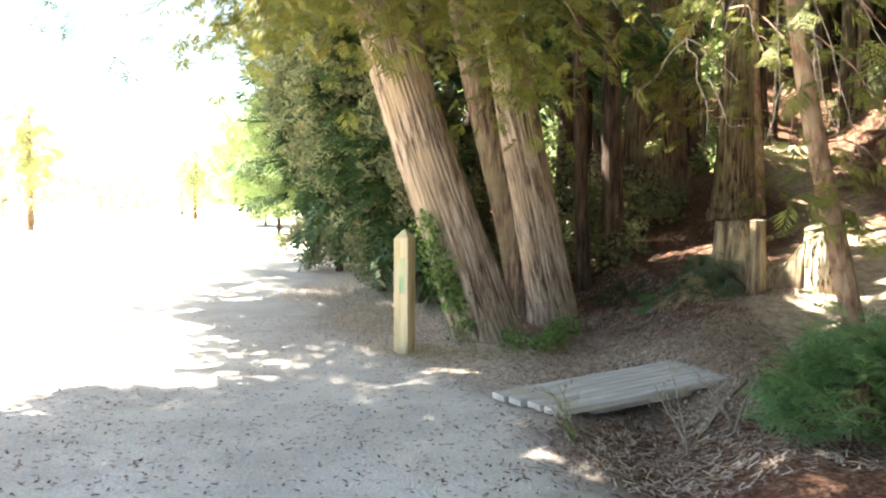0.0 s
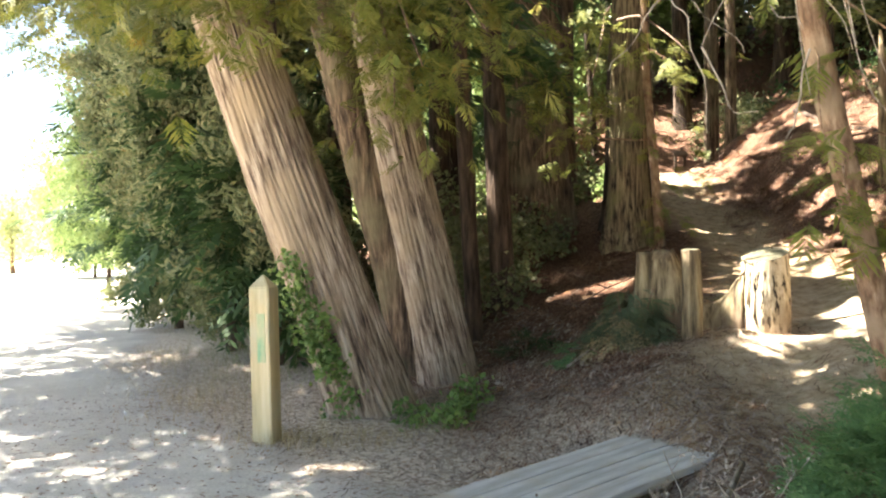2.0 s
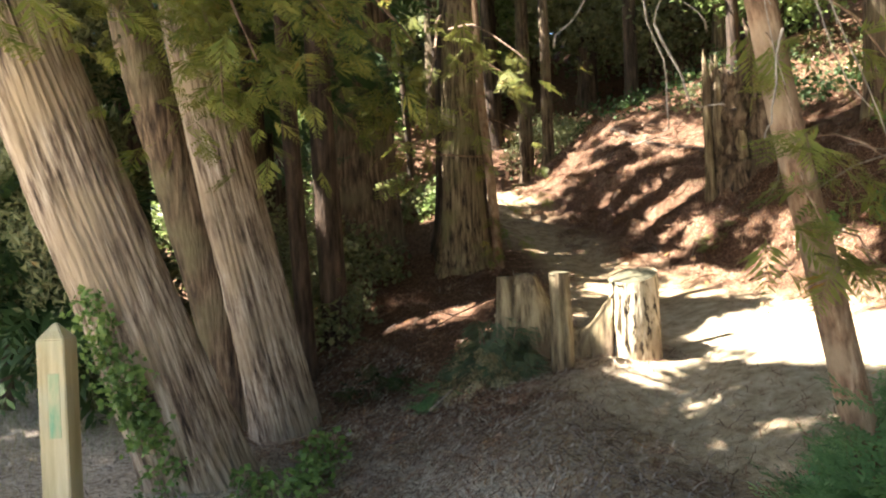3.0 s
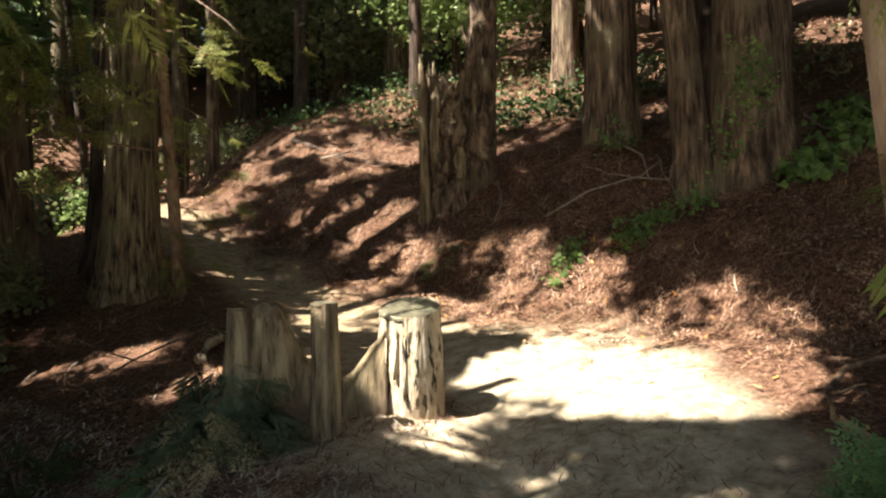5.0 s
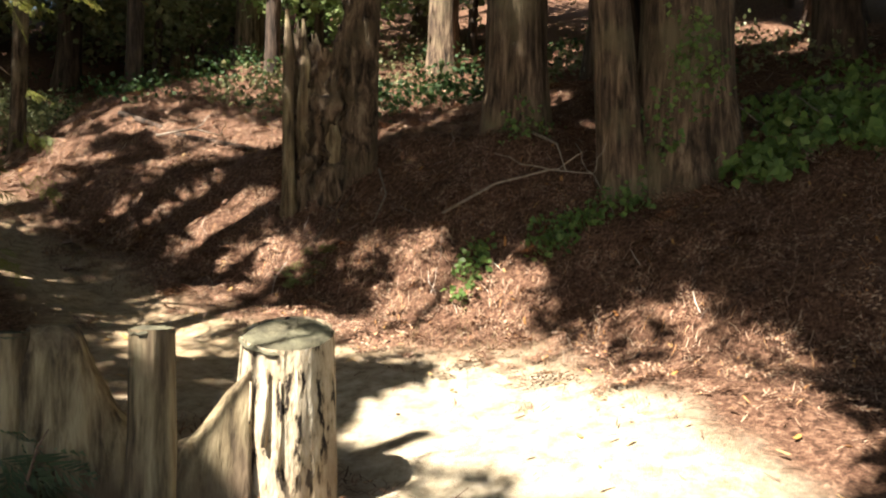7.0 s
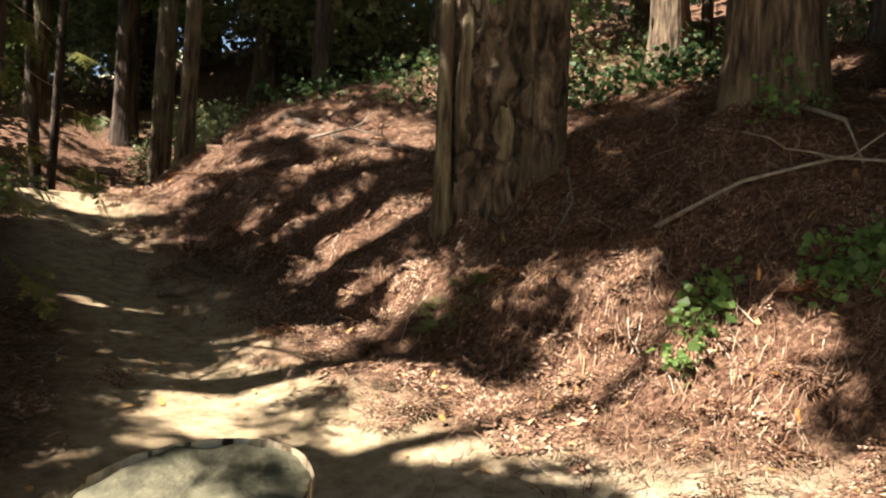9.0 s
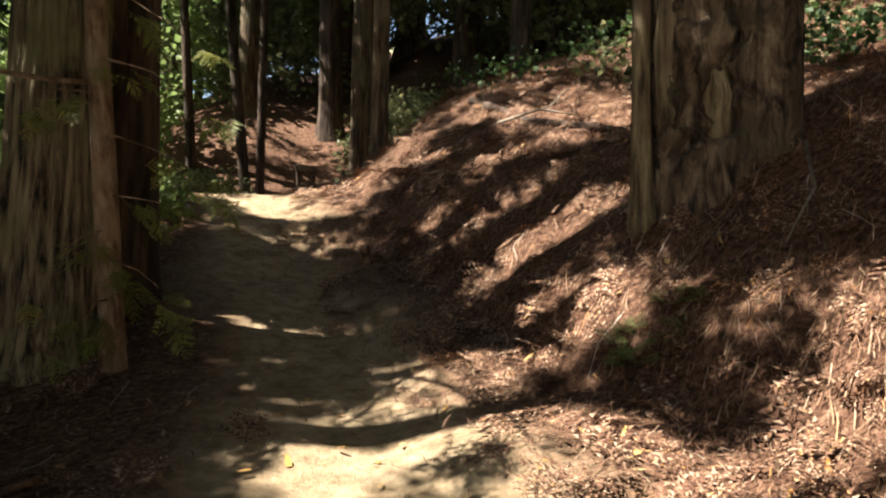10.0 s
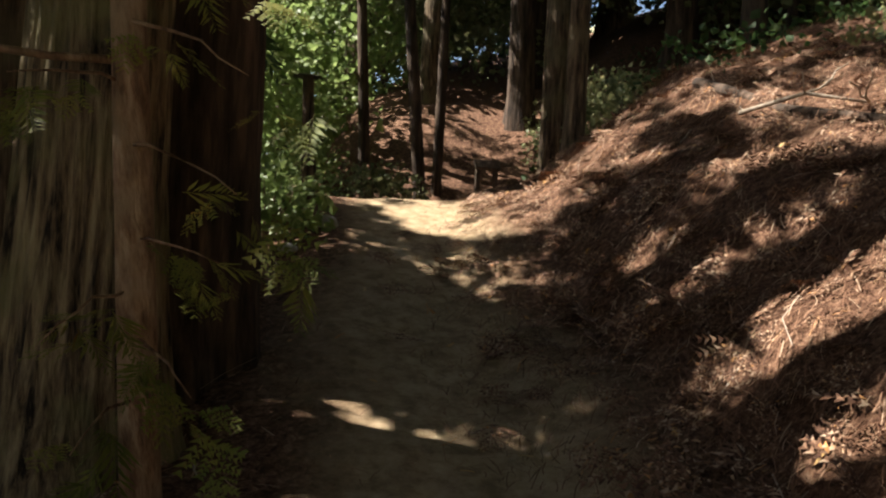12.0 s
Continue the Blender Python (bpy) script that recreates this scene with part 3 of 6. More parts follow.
def opening(x, y):
    """How open the canopy is towards the sun above each place: over 0 it lets the light through."""
    x, y = np.atleast_1d(x), np.atleast_1d(y)
    clear = np.zeros(len(x), bool)
    for cx, cy, a, b, turn in SUN_GAPS:
        c, s = math.cos(radians(turn)), math.sin(radians(turn))
        u, v = (x - cx) * c + (y - cy) * s, (y - cy) * c - (x - cx) * s
        clear |= (u / a) ** 2 + (v / b) ** 2 < 1
    al, pe = -0.94 * x + 0.34 * y, 0.34 * x + 0.94 * y
    n = np.array([noise.noise(Vector((a * 1.7, p * 4.0, 2.0))) + 0.8 * noise.noise(Vector((a * 3.8, p * 8.5, 7.0))) for a, p in zip(al, pe)])
    wide = np.array([noise.noise(Vector((a * 0.5, p * 1.0, 4.0))) + 0.5 * noise.noise(Vector((a * 1.4, p * 3.0, 9.0))) for a, p in zip(al, pe)])
    q, r = x - np.interp(y, FOOT_Y, FOOT_X), np.abs(x - np.interp(y, TRAIL_Y, TRAIL_X))
    least = np.full(len(x), 0.42)
    least -= 0.50 * smooth(-0.1, 0.3, q) * smooth(10.6, 11.4, y) * smooth(17.5, 16.0, y)
    least -= 0.33 * smooth(1.3, 0.8, r) * smooth(9.2, 9.9, y) * smooth(13.2, 12.0, y)
    least -= 0.30 * smooth(1.0, 0.6, r) * smooth(12.0, 13.2, y) * smooth(18, 17, y)
    least -= 0.46 * smooth(5.2, 5.6, x) * smooth(6.75, 6.35, x) * smooth(11.8, 11.2, y) * smooth(7.0, 7.8, y)
    least -= 0.10 * smooth(6.5, 7.0, x) * smooth(9.2, 8.6, x) * smooth(11.4, 10.6, y)
    least -= 0.08 * smooth(9.2, 10.4, x) * smooth(17.0, 15.0, y)
    least -= (0.34 * smooth(10.0, 9.0, x) + 0.5 * smooth(7.8, 6.8, x)) * smooth(19.5, 21.0, y)
    least += 0.40 * smooth(3.6, 3.0, x) * smooth(19.0, 17.0, y) * np.where(y > 9.6, 0.6, 1.0)
    out = np.where(clear, 9.0, n - least)
    return np.where(x < shade_edge(y) + 1.6 * wide, 9.0, out)


def lights_bough(P):
    """Whether leaves would stand between the sun and the low boughs over the track."""
    k = (P[:, 2] - 3.5) / TO_SUN.z
    return (k > 0.9) & (((P[:, 0] - TO_SUN.x * k + 1.9) / 0.45) ** 2 + ((P[:, 1] - TO_SUN.y * k - 7.6) / 0.35) ** 2 < 1)


def crown_places(rng, centre, radius, count, size, hollow=0.45, droop=0.4, gaps=True):
    """Sprays spread through a lumpy crown, thinner inside, pointing outwards and drooping, with openings for the sun."""
    lump = Vector((rng.uniform(0, 50), 0, 0))
    D = rng.normal(size=(count, 3))
    D /= np.linalg.norm(D, axis=1)[:, None]
    r = rng.uniform(hollow, 1.0, count) ** 0.6 * np.array([0.78 + 0.45 * noise.noise(Vector(d * 2.1) + lump) for d in D])
    P = np.array(centre) + D * r[:, None] * np.array(radius)
    ax = np.arctan2(D[:, 1], D[:, 0]) + rng.normal(size=count) * 0.5
    dip = -droop + rng.normal(size=count) * 0.35 + 0.3 * D[:, 2]
    s = size * rng.uniform(0.7, 1.3, count)
    keep = np.ones(count, bool)
    if gaps:
        keep = in_shade(P, ax, dip, s) | (P[:, 2] < 2.7)
    return [tuple(q) for q in np.column_stack([P, ax, dip, s])[keep]]


def in_shade(P, ax, dip, s):
    """Which sprays stand in nobody's light: neither their foot nor their tip shades a sunlit place."""
    way = np.stack([np.cos(ax) * np.cos(dip), np.sin(ax) * np.cos(dip), np.sin(dip)], 1) * (0.42 * s)[:, None]
    side = np.stack([-np.sin(ax), np.cos(ax), 0 * ax], 1) * (0.15 * s)[:, None]
    spots = [P + way * 0.1, P + way * 0.85]
    if np.mean(s) > 1.5:
        spots += [P + way * 0.4 + side, P + way * 0.4 - side]
    most = np.max([opening(*lands(q)) for q in spots], axis=0)
    return (most < 0) & ~lights_bough(P)


def shade_roof(trees, seed, area=(-5.5, 13.0, 0.0, 22.0), step=0.115, size=0.8):
    """A roof of leaves added to cast the trail's shade, mostly out of view: small sprays high up, each hung on the tree
    that stands nearest.
    """
    rng = np.random.default_rng(seed)
    x, y = [a.ravel() for a in np.meshgrid(np.arange(area[0], area[1], step), np.arange(area[2], area[3], step))]
    x, y = x + rng.uniform(-0.5, 0.5, len(x)) * step, y + rng.uniform(-0.5, 0.5, len(x)) * step
    z0 = height(x, y)
    k = (np.maximum(z0 + 4.0, rng.uniform(6.6, 9.6, len(x))) - z0) / TO_SUN.z
    P = np.stack([x + TO_SUN.x * k, y + TO_SUN.y * k, z0 + TO_SUN.z * k], 1)
    ax, dip, s = rng.uniform(0, 6.28, len(x)), rng.normal(size=len(x)) * 0.3 - 0.2, size * rng.uniform(0.7, 1.25, len(x))
    P -= np.stack([np.cos(ax), np.sin(ax), 0 * ax], 1) * (0.2 * s)[:, None]
    keep = in_shade(P, ax, dip, s)
    Q = np.column_stack([P, ax, dip, s])[keep]
    near = np.argmin([np.hypot(Q[:, 0] - t.location.x, Q[:, 1] - t.location.y) for t in trees], axis=0)
    for i, t in enumerate(trees):
        if (near == i).sum() > 20:
            crown(t, [tuple(q) for q in Q[near == i]], COARSE, NEEDLES_DARK, seed + i, "shade_leaves")


def let_sun(places):
    """Keeps sprays out of the sun's way to the clearing and the stumps."""
    return [p for p, o in zip(places, opening(*lands(np.array(places)[:, :3]))) if o < 5]


def crown(t, places, templates, mat, seed, name="crown", label=""):
    """Hang a crown on a tree; the places are in the world's metres."""
    rng = np.random.default_rng(seed)
    o = t.location
    rel = [(x - o.x, y - o.y, z - o.z, a, b, s) for x, y, z, a, b, s in places]
    return part(name, foliage(name, templates, rel, mat, rng), t, label)


def branch_set(t, lines, mat, name="branch", label=""):
    o = t.location
    for pts, a, b in lines:
        V, F = tubes([([Vector(p) - o for p in pts], a, b)], 6)
        part(name, mesh_of(name, V, F, mat, True), t, label)


def eased(pts):
    """A line with its sharp bends worn smooth."""
    for _ in range(2):
        pts = [pts[0]] + [(pts[i - 1] + pts[i] * 2 + pts[i + 1]) / 4 for i in range(1, len(pts) - 1)] + [pts[-1]]
    return pts


def hanging(rng, start, end, count, size, drop=0.25, spread=0.22):
    """Sprays that hang along a branch."""
    out = []
    a, b = np.array(start), np.array(end)
    ang = math.atan2(b[1] - a[1], b[0] - a[0])
    for i in range(count):
        u = rng.uniform(0.1, 1.05)
        p = a + (b - a) * u + rng.normal(size=3) * spread * np.array((1, 1, 0.5)) * (0.35 + 0.65 * u)
        p[2] -= drop * u * rng.uniform(0, 1)
        out.append((*p, ang + rng.normal() * 0.9, -0.55 + rng.normal() * 0.35, size * rng.uniform(0.65, 1.25)))
    return out


R = np.random.default_rng(7)
# low drooping boughs of the leaning trees, in front of and beside the trunks
boughs1 = [((-0.9, 8.6, 4.3), (-1.6, 7.4, 3.05)), ((-0.9, 8.6, 4.4), (-2.3, 8.0, 3.35)), ((-0.8, 8.6, 4.0), (-0.75, 7.3, 3.0)), ((-1.0, 8.6, 4.6), (-2.6, 8.6, 3.6)),
           ((-0.6, 8.7, 4.0), (0.15, 7.6, 3.15)), ((-1.0, 8.6, 4.9), (-1.2, 6.9, 3.5)), ((-1.0, 8.6, 4.8), (-2.1, 7.0, 3.7)), ((-1.1, 8.6, 5.2), (-0.1, 6.8, 3.7)), ((-1.0, 8.6, 4.5), (-1.9, 7.8, 3.2))]
boughs2 = [((0.6, 9.7, 4.0), (0.62, 8.3, 2.45)), ((0.6, 9.7, 4.4), (1.35, 8.2, 3.0)), ((0.5, 9.7, 4.6), (1.9, 8.6, 3.15)), ((0.5, 9.7, 4.2), (0.3, 8.4, 3.1)), ((0.5, 9.8, 4.8), (2.35, 9.4, 3.2)), ((0.5, 9.8, 5.0), (1.7, 8.0, 3.5)),
           ((0.6, 9.7, 4.2), (0.85, 8.3, 2.75)), ((0.5, 9.8, 5.2), (2.7, 8.9, 3.7))]
pl = []
for a, b in boughs1:
    pl += hanging(R, a, b, 170, 0.62, 0.45, 0.3)
crown(t1, pl, FRONDS, NEEDLES, 1, "hanging_sprays", "drooping yellow-green sprays with rusty tips")
branch_set(t1, [(bent(a, b, -0.2, 6, 0.05), 0.03, 0.006) for a, b in boughs1], DRY_TWIG)
pl = []
for a, b in boughs2:
    pl += hanging(R, a, b, 120, 0.6, 0.4, 0.26)
crown(t2, let_sun(pl), FRONDS, NEEDLES, 2, "hanging_sprays", "drooping yellow-green sprays with rusty tips")
branch_set(t2, [(bent(a, b, -0.2, 6, 0.05), 0.028, 0.006) for a, b in boughs2], DRY_TWIG)
crown(t1, crown_places(R, (-2.0, 8.8, 7.6), (2.6, 2.6, 3.2), 2090, 1.35), COARSE, NEEDLES, 3)
# set east of its trunk so that its shadow falls on the bank
crown(t2, crown_places(R, (2.0, 9.5, 8.4), (3.2, 2.7, 2.8), 1500, 1.5), COARSE, NEEDLES, 4)
crown(t3, crown_places(R, (-0.4, 12.0, 7.6), (2.2, 2.2, 3.6), 1330, 1.35), COARSE, NEEDLES_DARK, 5)
# dark crowns over the trail
crown(bt1, crown_places(R, (2.6, 15.2, 9.2), (3.0, 3.0, 4.0), 2470, 1.35), COARSE, NEEDLES_DARK, 6)
crown(bt2, crown_places(R, (3.4, 12.8, 8.2), (2.6, 2.6, 3.2), 1710, 1.35), COARSE, NEEDLES_DARK, 7)
crown(bt3, crown_places(R, (4.6, 14.8, 9.4), (2.8, 2.8, 3.6), 1710, 1.35), COARSE, NEEDLES_DARK, 8)
crown(ct1, crown_places(R, (8.6, 10.6, 9.8), (3.0, 3.0, 3.6), 1520, 1.35), COARSE, NEEDLES_DARK, 9)
crown(ct2, crown_places(R, (8.4, 7.4, 9.6), (3.0, 3.0, 3.6), 1520, 1.35), COARSE, NEEDLES_DARK, 10)
# extra crown above view, added to shade the foot of the bank
crown(bt2, crown_places(R, (2.6, 10.7, 8.6), (2.8, 2.4, 2.4), 2400, 1.35, hollow=0.1), COARSE, NEEDLES_DARK, 71, "shade_crown")
low = hanging(R, (3.3, 14.2, 4.6), (2.4, 12.6, 2.9), 45, 0.9) + hanging(R, (3.3, 14.2, 4.6), (3.0, 12.4, 3.2), 40, 0.9)
crown(bt1, low, FINE, NEEDLES_DARK, 11, "hanging_sprays")
low = hanging(R, (3.9, 12.6, 4.4), (3.1, 11.2, 2.55), 40, 0.8) + hanging(R, (3.95, 12.5, 4.2), (4.3, 10.9, 3.3), 30, 0.8) + hanging(R, (3.7, 12.6, 4.6), (2.6, 11.8, 2.9), 40, 0.8)
crown(bt2, let_sun(low), FINE, NEEDLES, 12, "hanging_sprays")
branch_set(bt2, [(bent((3.9, 12.6, 4.4), (3.1, 11.2, 2.6), -0.2), 0.02, 0.004), (bent((3.95, 12.5, 4.2), (4.3, 10.9, 3.35), -0.2), 0.02, 0.004),
                 (bent((3.75, 12.5, 2.75), (2.6, 11.0, 2.65), 0.05), 0.014, 0.004), (bent((3.75, 12.5, 3.1), (2.9, 10.8, 2.55), 0.05), 0.012, 0.003)], DRY_TWIG)
# the sapling's thin shoots
shoots = [((4.42, 12.4, 1.75), (4.62, 12.05, 1.62)), ((4.40, 12.4, 2.05), (4.68, 12.1, 2.0)), ((4.38, 12.4, 2.35), (4.72, 12.05, 2.2)), ((4.36, 12.4, 2.75), (4.74, 12.1, 2.55)), ((4.35, 12.4, 2.55), (4.1, 12.1, 2.5)),
          ((4.41, 12.4, 1.9), (4.2, 12.1, 1.75)), ((4.34, 12.4, 3.1), (4.7, 12.0, 2.8)), ((4.33, 12.4, 3.3), (4.0, 12.0, 3.1)), ((4.44, 12.4, 1.55), (4.3, 12.1, 1.45)), ((4.3, 12.4, 3.8), (4.6, 12.0, 3.5))]
pl = []
for a, b in shoots:
    pl += hanging(R, a, np.array(a) + (np.array(b) - np.array(a)) * 1.4, 9, 0.42, 0.18, 0.05)
crown(sap, pl, FINE + FRONDS, NEEDLES, 13, "hanging_sprays")
branch_set(sap, [(bent(a, b, -0.03, 5, 0.012), 0.007, 0.002) for a, b in shoots] + [(bent((4.35, 12.42, 2.62), (3.3, 12.1, 2.66), 0.03, 6, 0.02), 0.014, 0.006)], BARK_THIN)
crown(sap, crown_places(R, (4.3, 12.4, 6.0), (1.0, 1.0, 1.4), 160, 1.2), COARSE, NEEDLES_DARK, 14)
# the leaning young tree: sprays, and pale dead twigs that hang from it
lsp = [((2.25, 5.55, 3.1), (1.9, 5.2, 2.55)), ((2.3, 5.55, 3.2), (2.7, 5.0, 2.5)), ((2.45, 5.55, 2.4), (2.2, 5.1, 1.85)), ((2.4, 5.5, 2.6), (2.75, 5.05, 2.0)), ((2.5, 5.5, 1.9), (2.85, 5.15, 1.65)), ((2.2, 5.6, 3.4), (2.3, 4.9, 2.7)),
       ((2.6, 5.5, 1.5), (2.75, 5.2, 1.3)), ((2.55, 5.52, 1.75), (2.4, 5.2, 1.5)), ((2.1, 5.6, 3.6), (1.7, 5.6, 2.85))]
pl = []
for a, b in lsp:
    pl += hanging(R, a, b, 17, 0.5, 0.18, 0.09)
crown(lt, pl, FRONDS, NEEDLES, 15, "hanging_sprays", "sparse fresh green sprays")
branch_set(lt, [(bent(a, b, -0.05, 5, 0.02), 0.009, 0.003) for a, b in lsp], BARK_THIN)
crown(lt, crown_places(R, (2.2, 5.6, 5.6), (1.3, 1.3, 1.3), 150, 1.3), COARSE, NEEDLES, 16)
dead = [((2.2, 5.5, 3.3), (1.6, 5.3, 2.5)), ((1.6, 5.3, 2.5), (1.28, 5.2, 2.12)), ((1.6, 5.3, 2.5), (1.72, 5.2, 1.85)), ((2.0, 5.4, 3.0), (1.5, 5.25, 2.75)), ((1.6, 5.3, 2.5), (1.9, 5.2, 2.2)), ((2.2, 5.5, 3.3), (1.75, 5.3, 2.25)), ((1.75, 5.3, 2.25), (1.95, 5.2, 1.95)), ((2.2, 5.5, 3.4), (2.15, 5.1, 2.0)), ((2.2, 5.5, 3.3), (2.45, 5.0, 1.9)), ((2.25, 5.5, 3.2), (2.6, 5.05, 1.75)), ((2.1, 5.4, 2.9), (1.8, 5.2, 2.5)),
        ((2.15, 5.3, 2.6), (2.35, 5.1, 2.2)), ((2.0, 5.4, 2.75), (2.15, 5.15, 2.3)), ((2.3, 5.4, 3.0), (2.3, 5.0, 2.2)), ((2.15, 5.1, 2.2), (2.0, 5.05, 1.8)), ((2.4, 5.4, 3.1), (2.75, 4.95, 2.3))]
random.seed(3)
branch_set(lt, [(eased(bent(a, b, random.uniform(-0.14, 0.14), 12, 0.05)), 0.0055, 0.0022) for a, b in dead], TWIG, "dead_twig", "bare pale dead twig")


# ---- the stumps ----
def hollow_wall(name, L, top, thick, mat, n=44, m=18, seed=1):
    """A piece of old stump wall: a long block whose top sweeps up and down, with fibrous sides."""
    rng = np.random.default_rng(seed)
    V, F = [], []
    for i in range(n + 1):
        u = i / n * L
        h, t = float(np.interp(u, *top)), float(np.interp(u, *thick))
        for j in range(m):
            a = math.pi * j / (m - 1)
            c, s = math.cos(a), math.sin(a)
            v = 0.5 * t * math.copysign(abs(c) ** 0.55, c)
            z = h * abs(s) ** 0.28 - 0.14
            g = noise.noise(Vector((u * 16, seed, z * 2.0))) * 0.022 + noise.noise(Vector((u * 42, seed, z * 3))) * 0.009
            flare = 0.10 * math.exp(-max(z, 0) / 0.16)
            V.append((u + 0.01 * noise.noise(Vector((z * 6, u * 5, 3))), v + math.copysign(g + flare, c) * (abs(c) > 0.05), z + 0.012 * noise.noise(Vector((u * 22, v * 20, 1))) * (s > 0.5)))
    for i in range(n):
        for j in range(m - 1):
            F.append((i * m + j, (i + 1) * m + j, (i + 1) * m + j + 1, i * m + j + 1))
    F.append(tuple(range(m)))
    F.append(tuple(n * m + j for j in range(m))[::-1])
    return mesh_of(name, V, F, mat, True)


def cut_top(name, radius, mat, seed=1, seg=40, tilt=(0.0, 0.0), dome=0.008):
    """The sawn top of a stump: rings round an off-centre pith."""
    rng = np.random.default_rng(seed)
    V, F = [(0, 0, dome)], []
    rings = 7
    ph = rng.uniform(0, 6)
    for k in range(1, rings + 1):
        for j in range(seg):
            a = 2 * math.pi * j / seg
            r = radius * k / rings * (1 + 0.05 * math.sin(2 * a + ph) + 0.03 * math.sin(5 * a + ph) + 0.015 * math.sin(11 * a))
            x, y = r * math.cos(a), r * math.sin(a)
            V.append((x, y, dome * (1 - (k / rings) ** 2) + tilt[0] * x + tilt[1] * y - (0.012 if k == rings else 0) + 0.003 * rng.normal()))
    for j in range(seg):
        F.append((0, 1 + j, 1 + (j + 1) % seg))
        for k in range(rings - 1):
            a, b = 1 + k * seg, 1 + (k + 1) * seg
            F.append((a + j, b + j, b + (j + 1) % seg, a + (j + 1) % seg))
    return mesh_of(name, V, F, mat, True)


def sheared_trunk(name, points, radii, mat, tilt, **kw):
    """A trunk whose upper end is cut on the slant."""
    V, F = trunk_verts(points, radii, **kw)
    hgt = points[-1][2]
    k = np.clip(V[:, 2] / hgt, 0, 1)[:, None]
    V = V + np.concatenate([np.zeros((len(V), 2)), (k[:, 0] * ((V[:, 0] - points[-1][0]) * tilt[0] + (V[:, 1] - points[-1][1]) * tilt[1]))[:, None]], 1)
    return mesh_of(name, V, F, mat, True)


sx, sy = 3.84, 8.60
sz = land(sx, sy)
stump = thing("tree_stump", sx, sy, sz, "sawn grey tree stump with peeling sunlit sides", "tree stump")
TILT_TOP = (0.24, 0.18)
part("body", sheared_trunk("body", [(0, 0, -0.1), (0, 0, 0.3), (0.01, 0, 0.625)], [0.21, 0.20, 0.188], STUMP_WOOD, TILT_TOP, seg=72, rings=36, furrow=0.05, count=15, flare=0.03, seed=41), stump)
o = part("sawn_top", cut_top("sawn_top", 0.188, STUMP_CUT, 2, tilt=TILT_TOP), stump, "grey sawn top")
o.location = (0.01, 0, 0.623)
# long strips of bark that stand off the stump, and burnt hollows between them
strips, rs = [], np.random.default_rng(5)
for k in range(9):
    a = math.radians(150 + k * 17 + rs.uniform(-4, 4))
    z0, z1 = rs.uniform(0.0, 0.2), rs.uniform(0.3, 0.52)
    w = rs.uniform(0.006, 0.012)
    strips.append(([(0.212 * math.cos(a), 0.212 * math.sin(a), z0), (0.206 * math.cos(a + 0.03), 0.206 * math.sin(a + 0.03), (z0 + z1) / 2), (0.197 * math.cos(a), 0.197 * math.sin(a), z1)], w, w * 0.6))
for s_ in strips:
    V, F = tubes([s_], 5)
    part("bark_strip", mesh_of("bark_strip", V, F, STUMP_WOOD, True), stump)


ax, ay = 2.92, 9.32
wall = thing("hollow_stump", ax, ay, land(3.2, 9.0) - 0.02, "broken hollow stump with a low sunlit saddle", "tree stump")
wall.rotation_euler = (0, 0, math.atan2(8.66 - 9.32, 3.72 - 2.92))
part("body", hollow_wall("body", 1.02, ([0, 0.10, 0.17, 0.20, 0.38, 0.43, 0.52, 0.62, 0.72, 0.82, 0.92, 1.02], [0.32, 0.5, 0.76, 0.90, 0.90, 0.76, 0.58, 0.47, 0.42, 0.46, 0.60, 0.72]),
                                 ([0, 0.1, 0.36, 0.55, 0.75, 1.02], [0.22, 0.34, 0.32, 0.22, 0.18, 0.2]), STUMP_BROWN), wall)
V, F = trunk_verts([(0, 0, -0.1), (0.01, 0, 0.4), (0.02, 0, 0.74)], [0.10, 0.085, 0.075], 24, 20, 0.06, 8, 0.15, 3, 43)
o = part("side_slab", mesh_of("side_slab", V, F, STUMP_BROWN, True), wall)
o.location = (0.13, -0.12, 0)
o = part("side_slab_top", cut_top("side_slab_top", 0.075, STUMP_CUT, 6), wall)
o.location = (0.15, -0.12, 0.735)

px_, py_ = 3.17, 8.60
pole = thing("wooden_post", px_, py_, land(px_, py_), "round weathered wooden post standing before a stump", "post")
V, F = trunk_verts([(0, 0, -0.12), (0.01, 0, 0.4), (0.0, 0.0, 0.77)], [0.088, 0.082, 0.078], 36, 28, 0.05, 9, 0.06, 4, 47)
part("shaft", mesh_of("shaft", V, F, STUMP_BROWN, True), pole)
o = part("sawn_top", cut_top("sawn_top", 0.078, STUMP_CUT, 8, 24), pole)
o.location = (0, 0, 0.768)


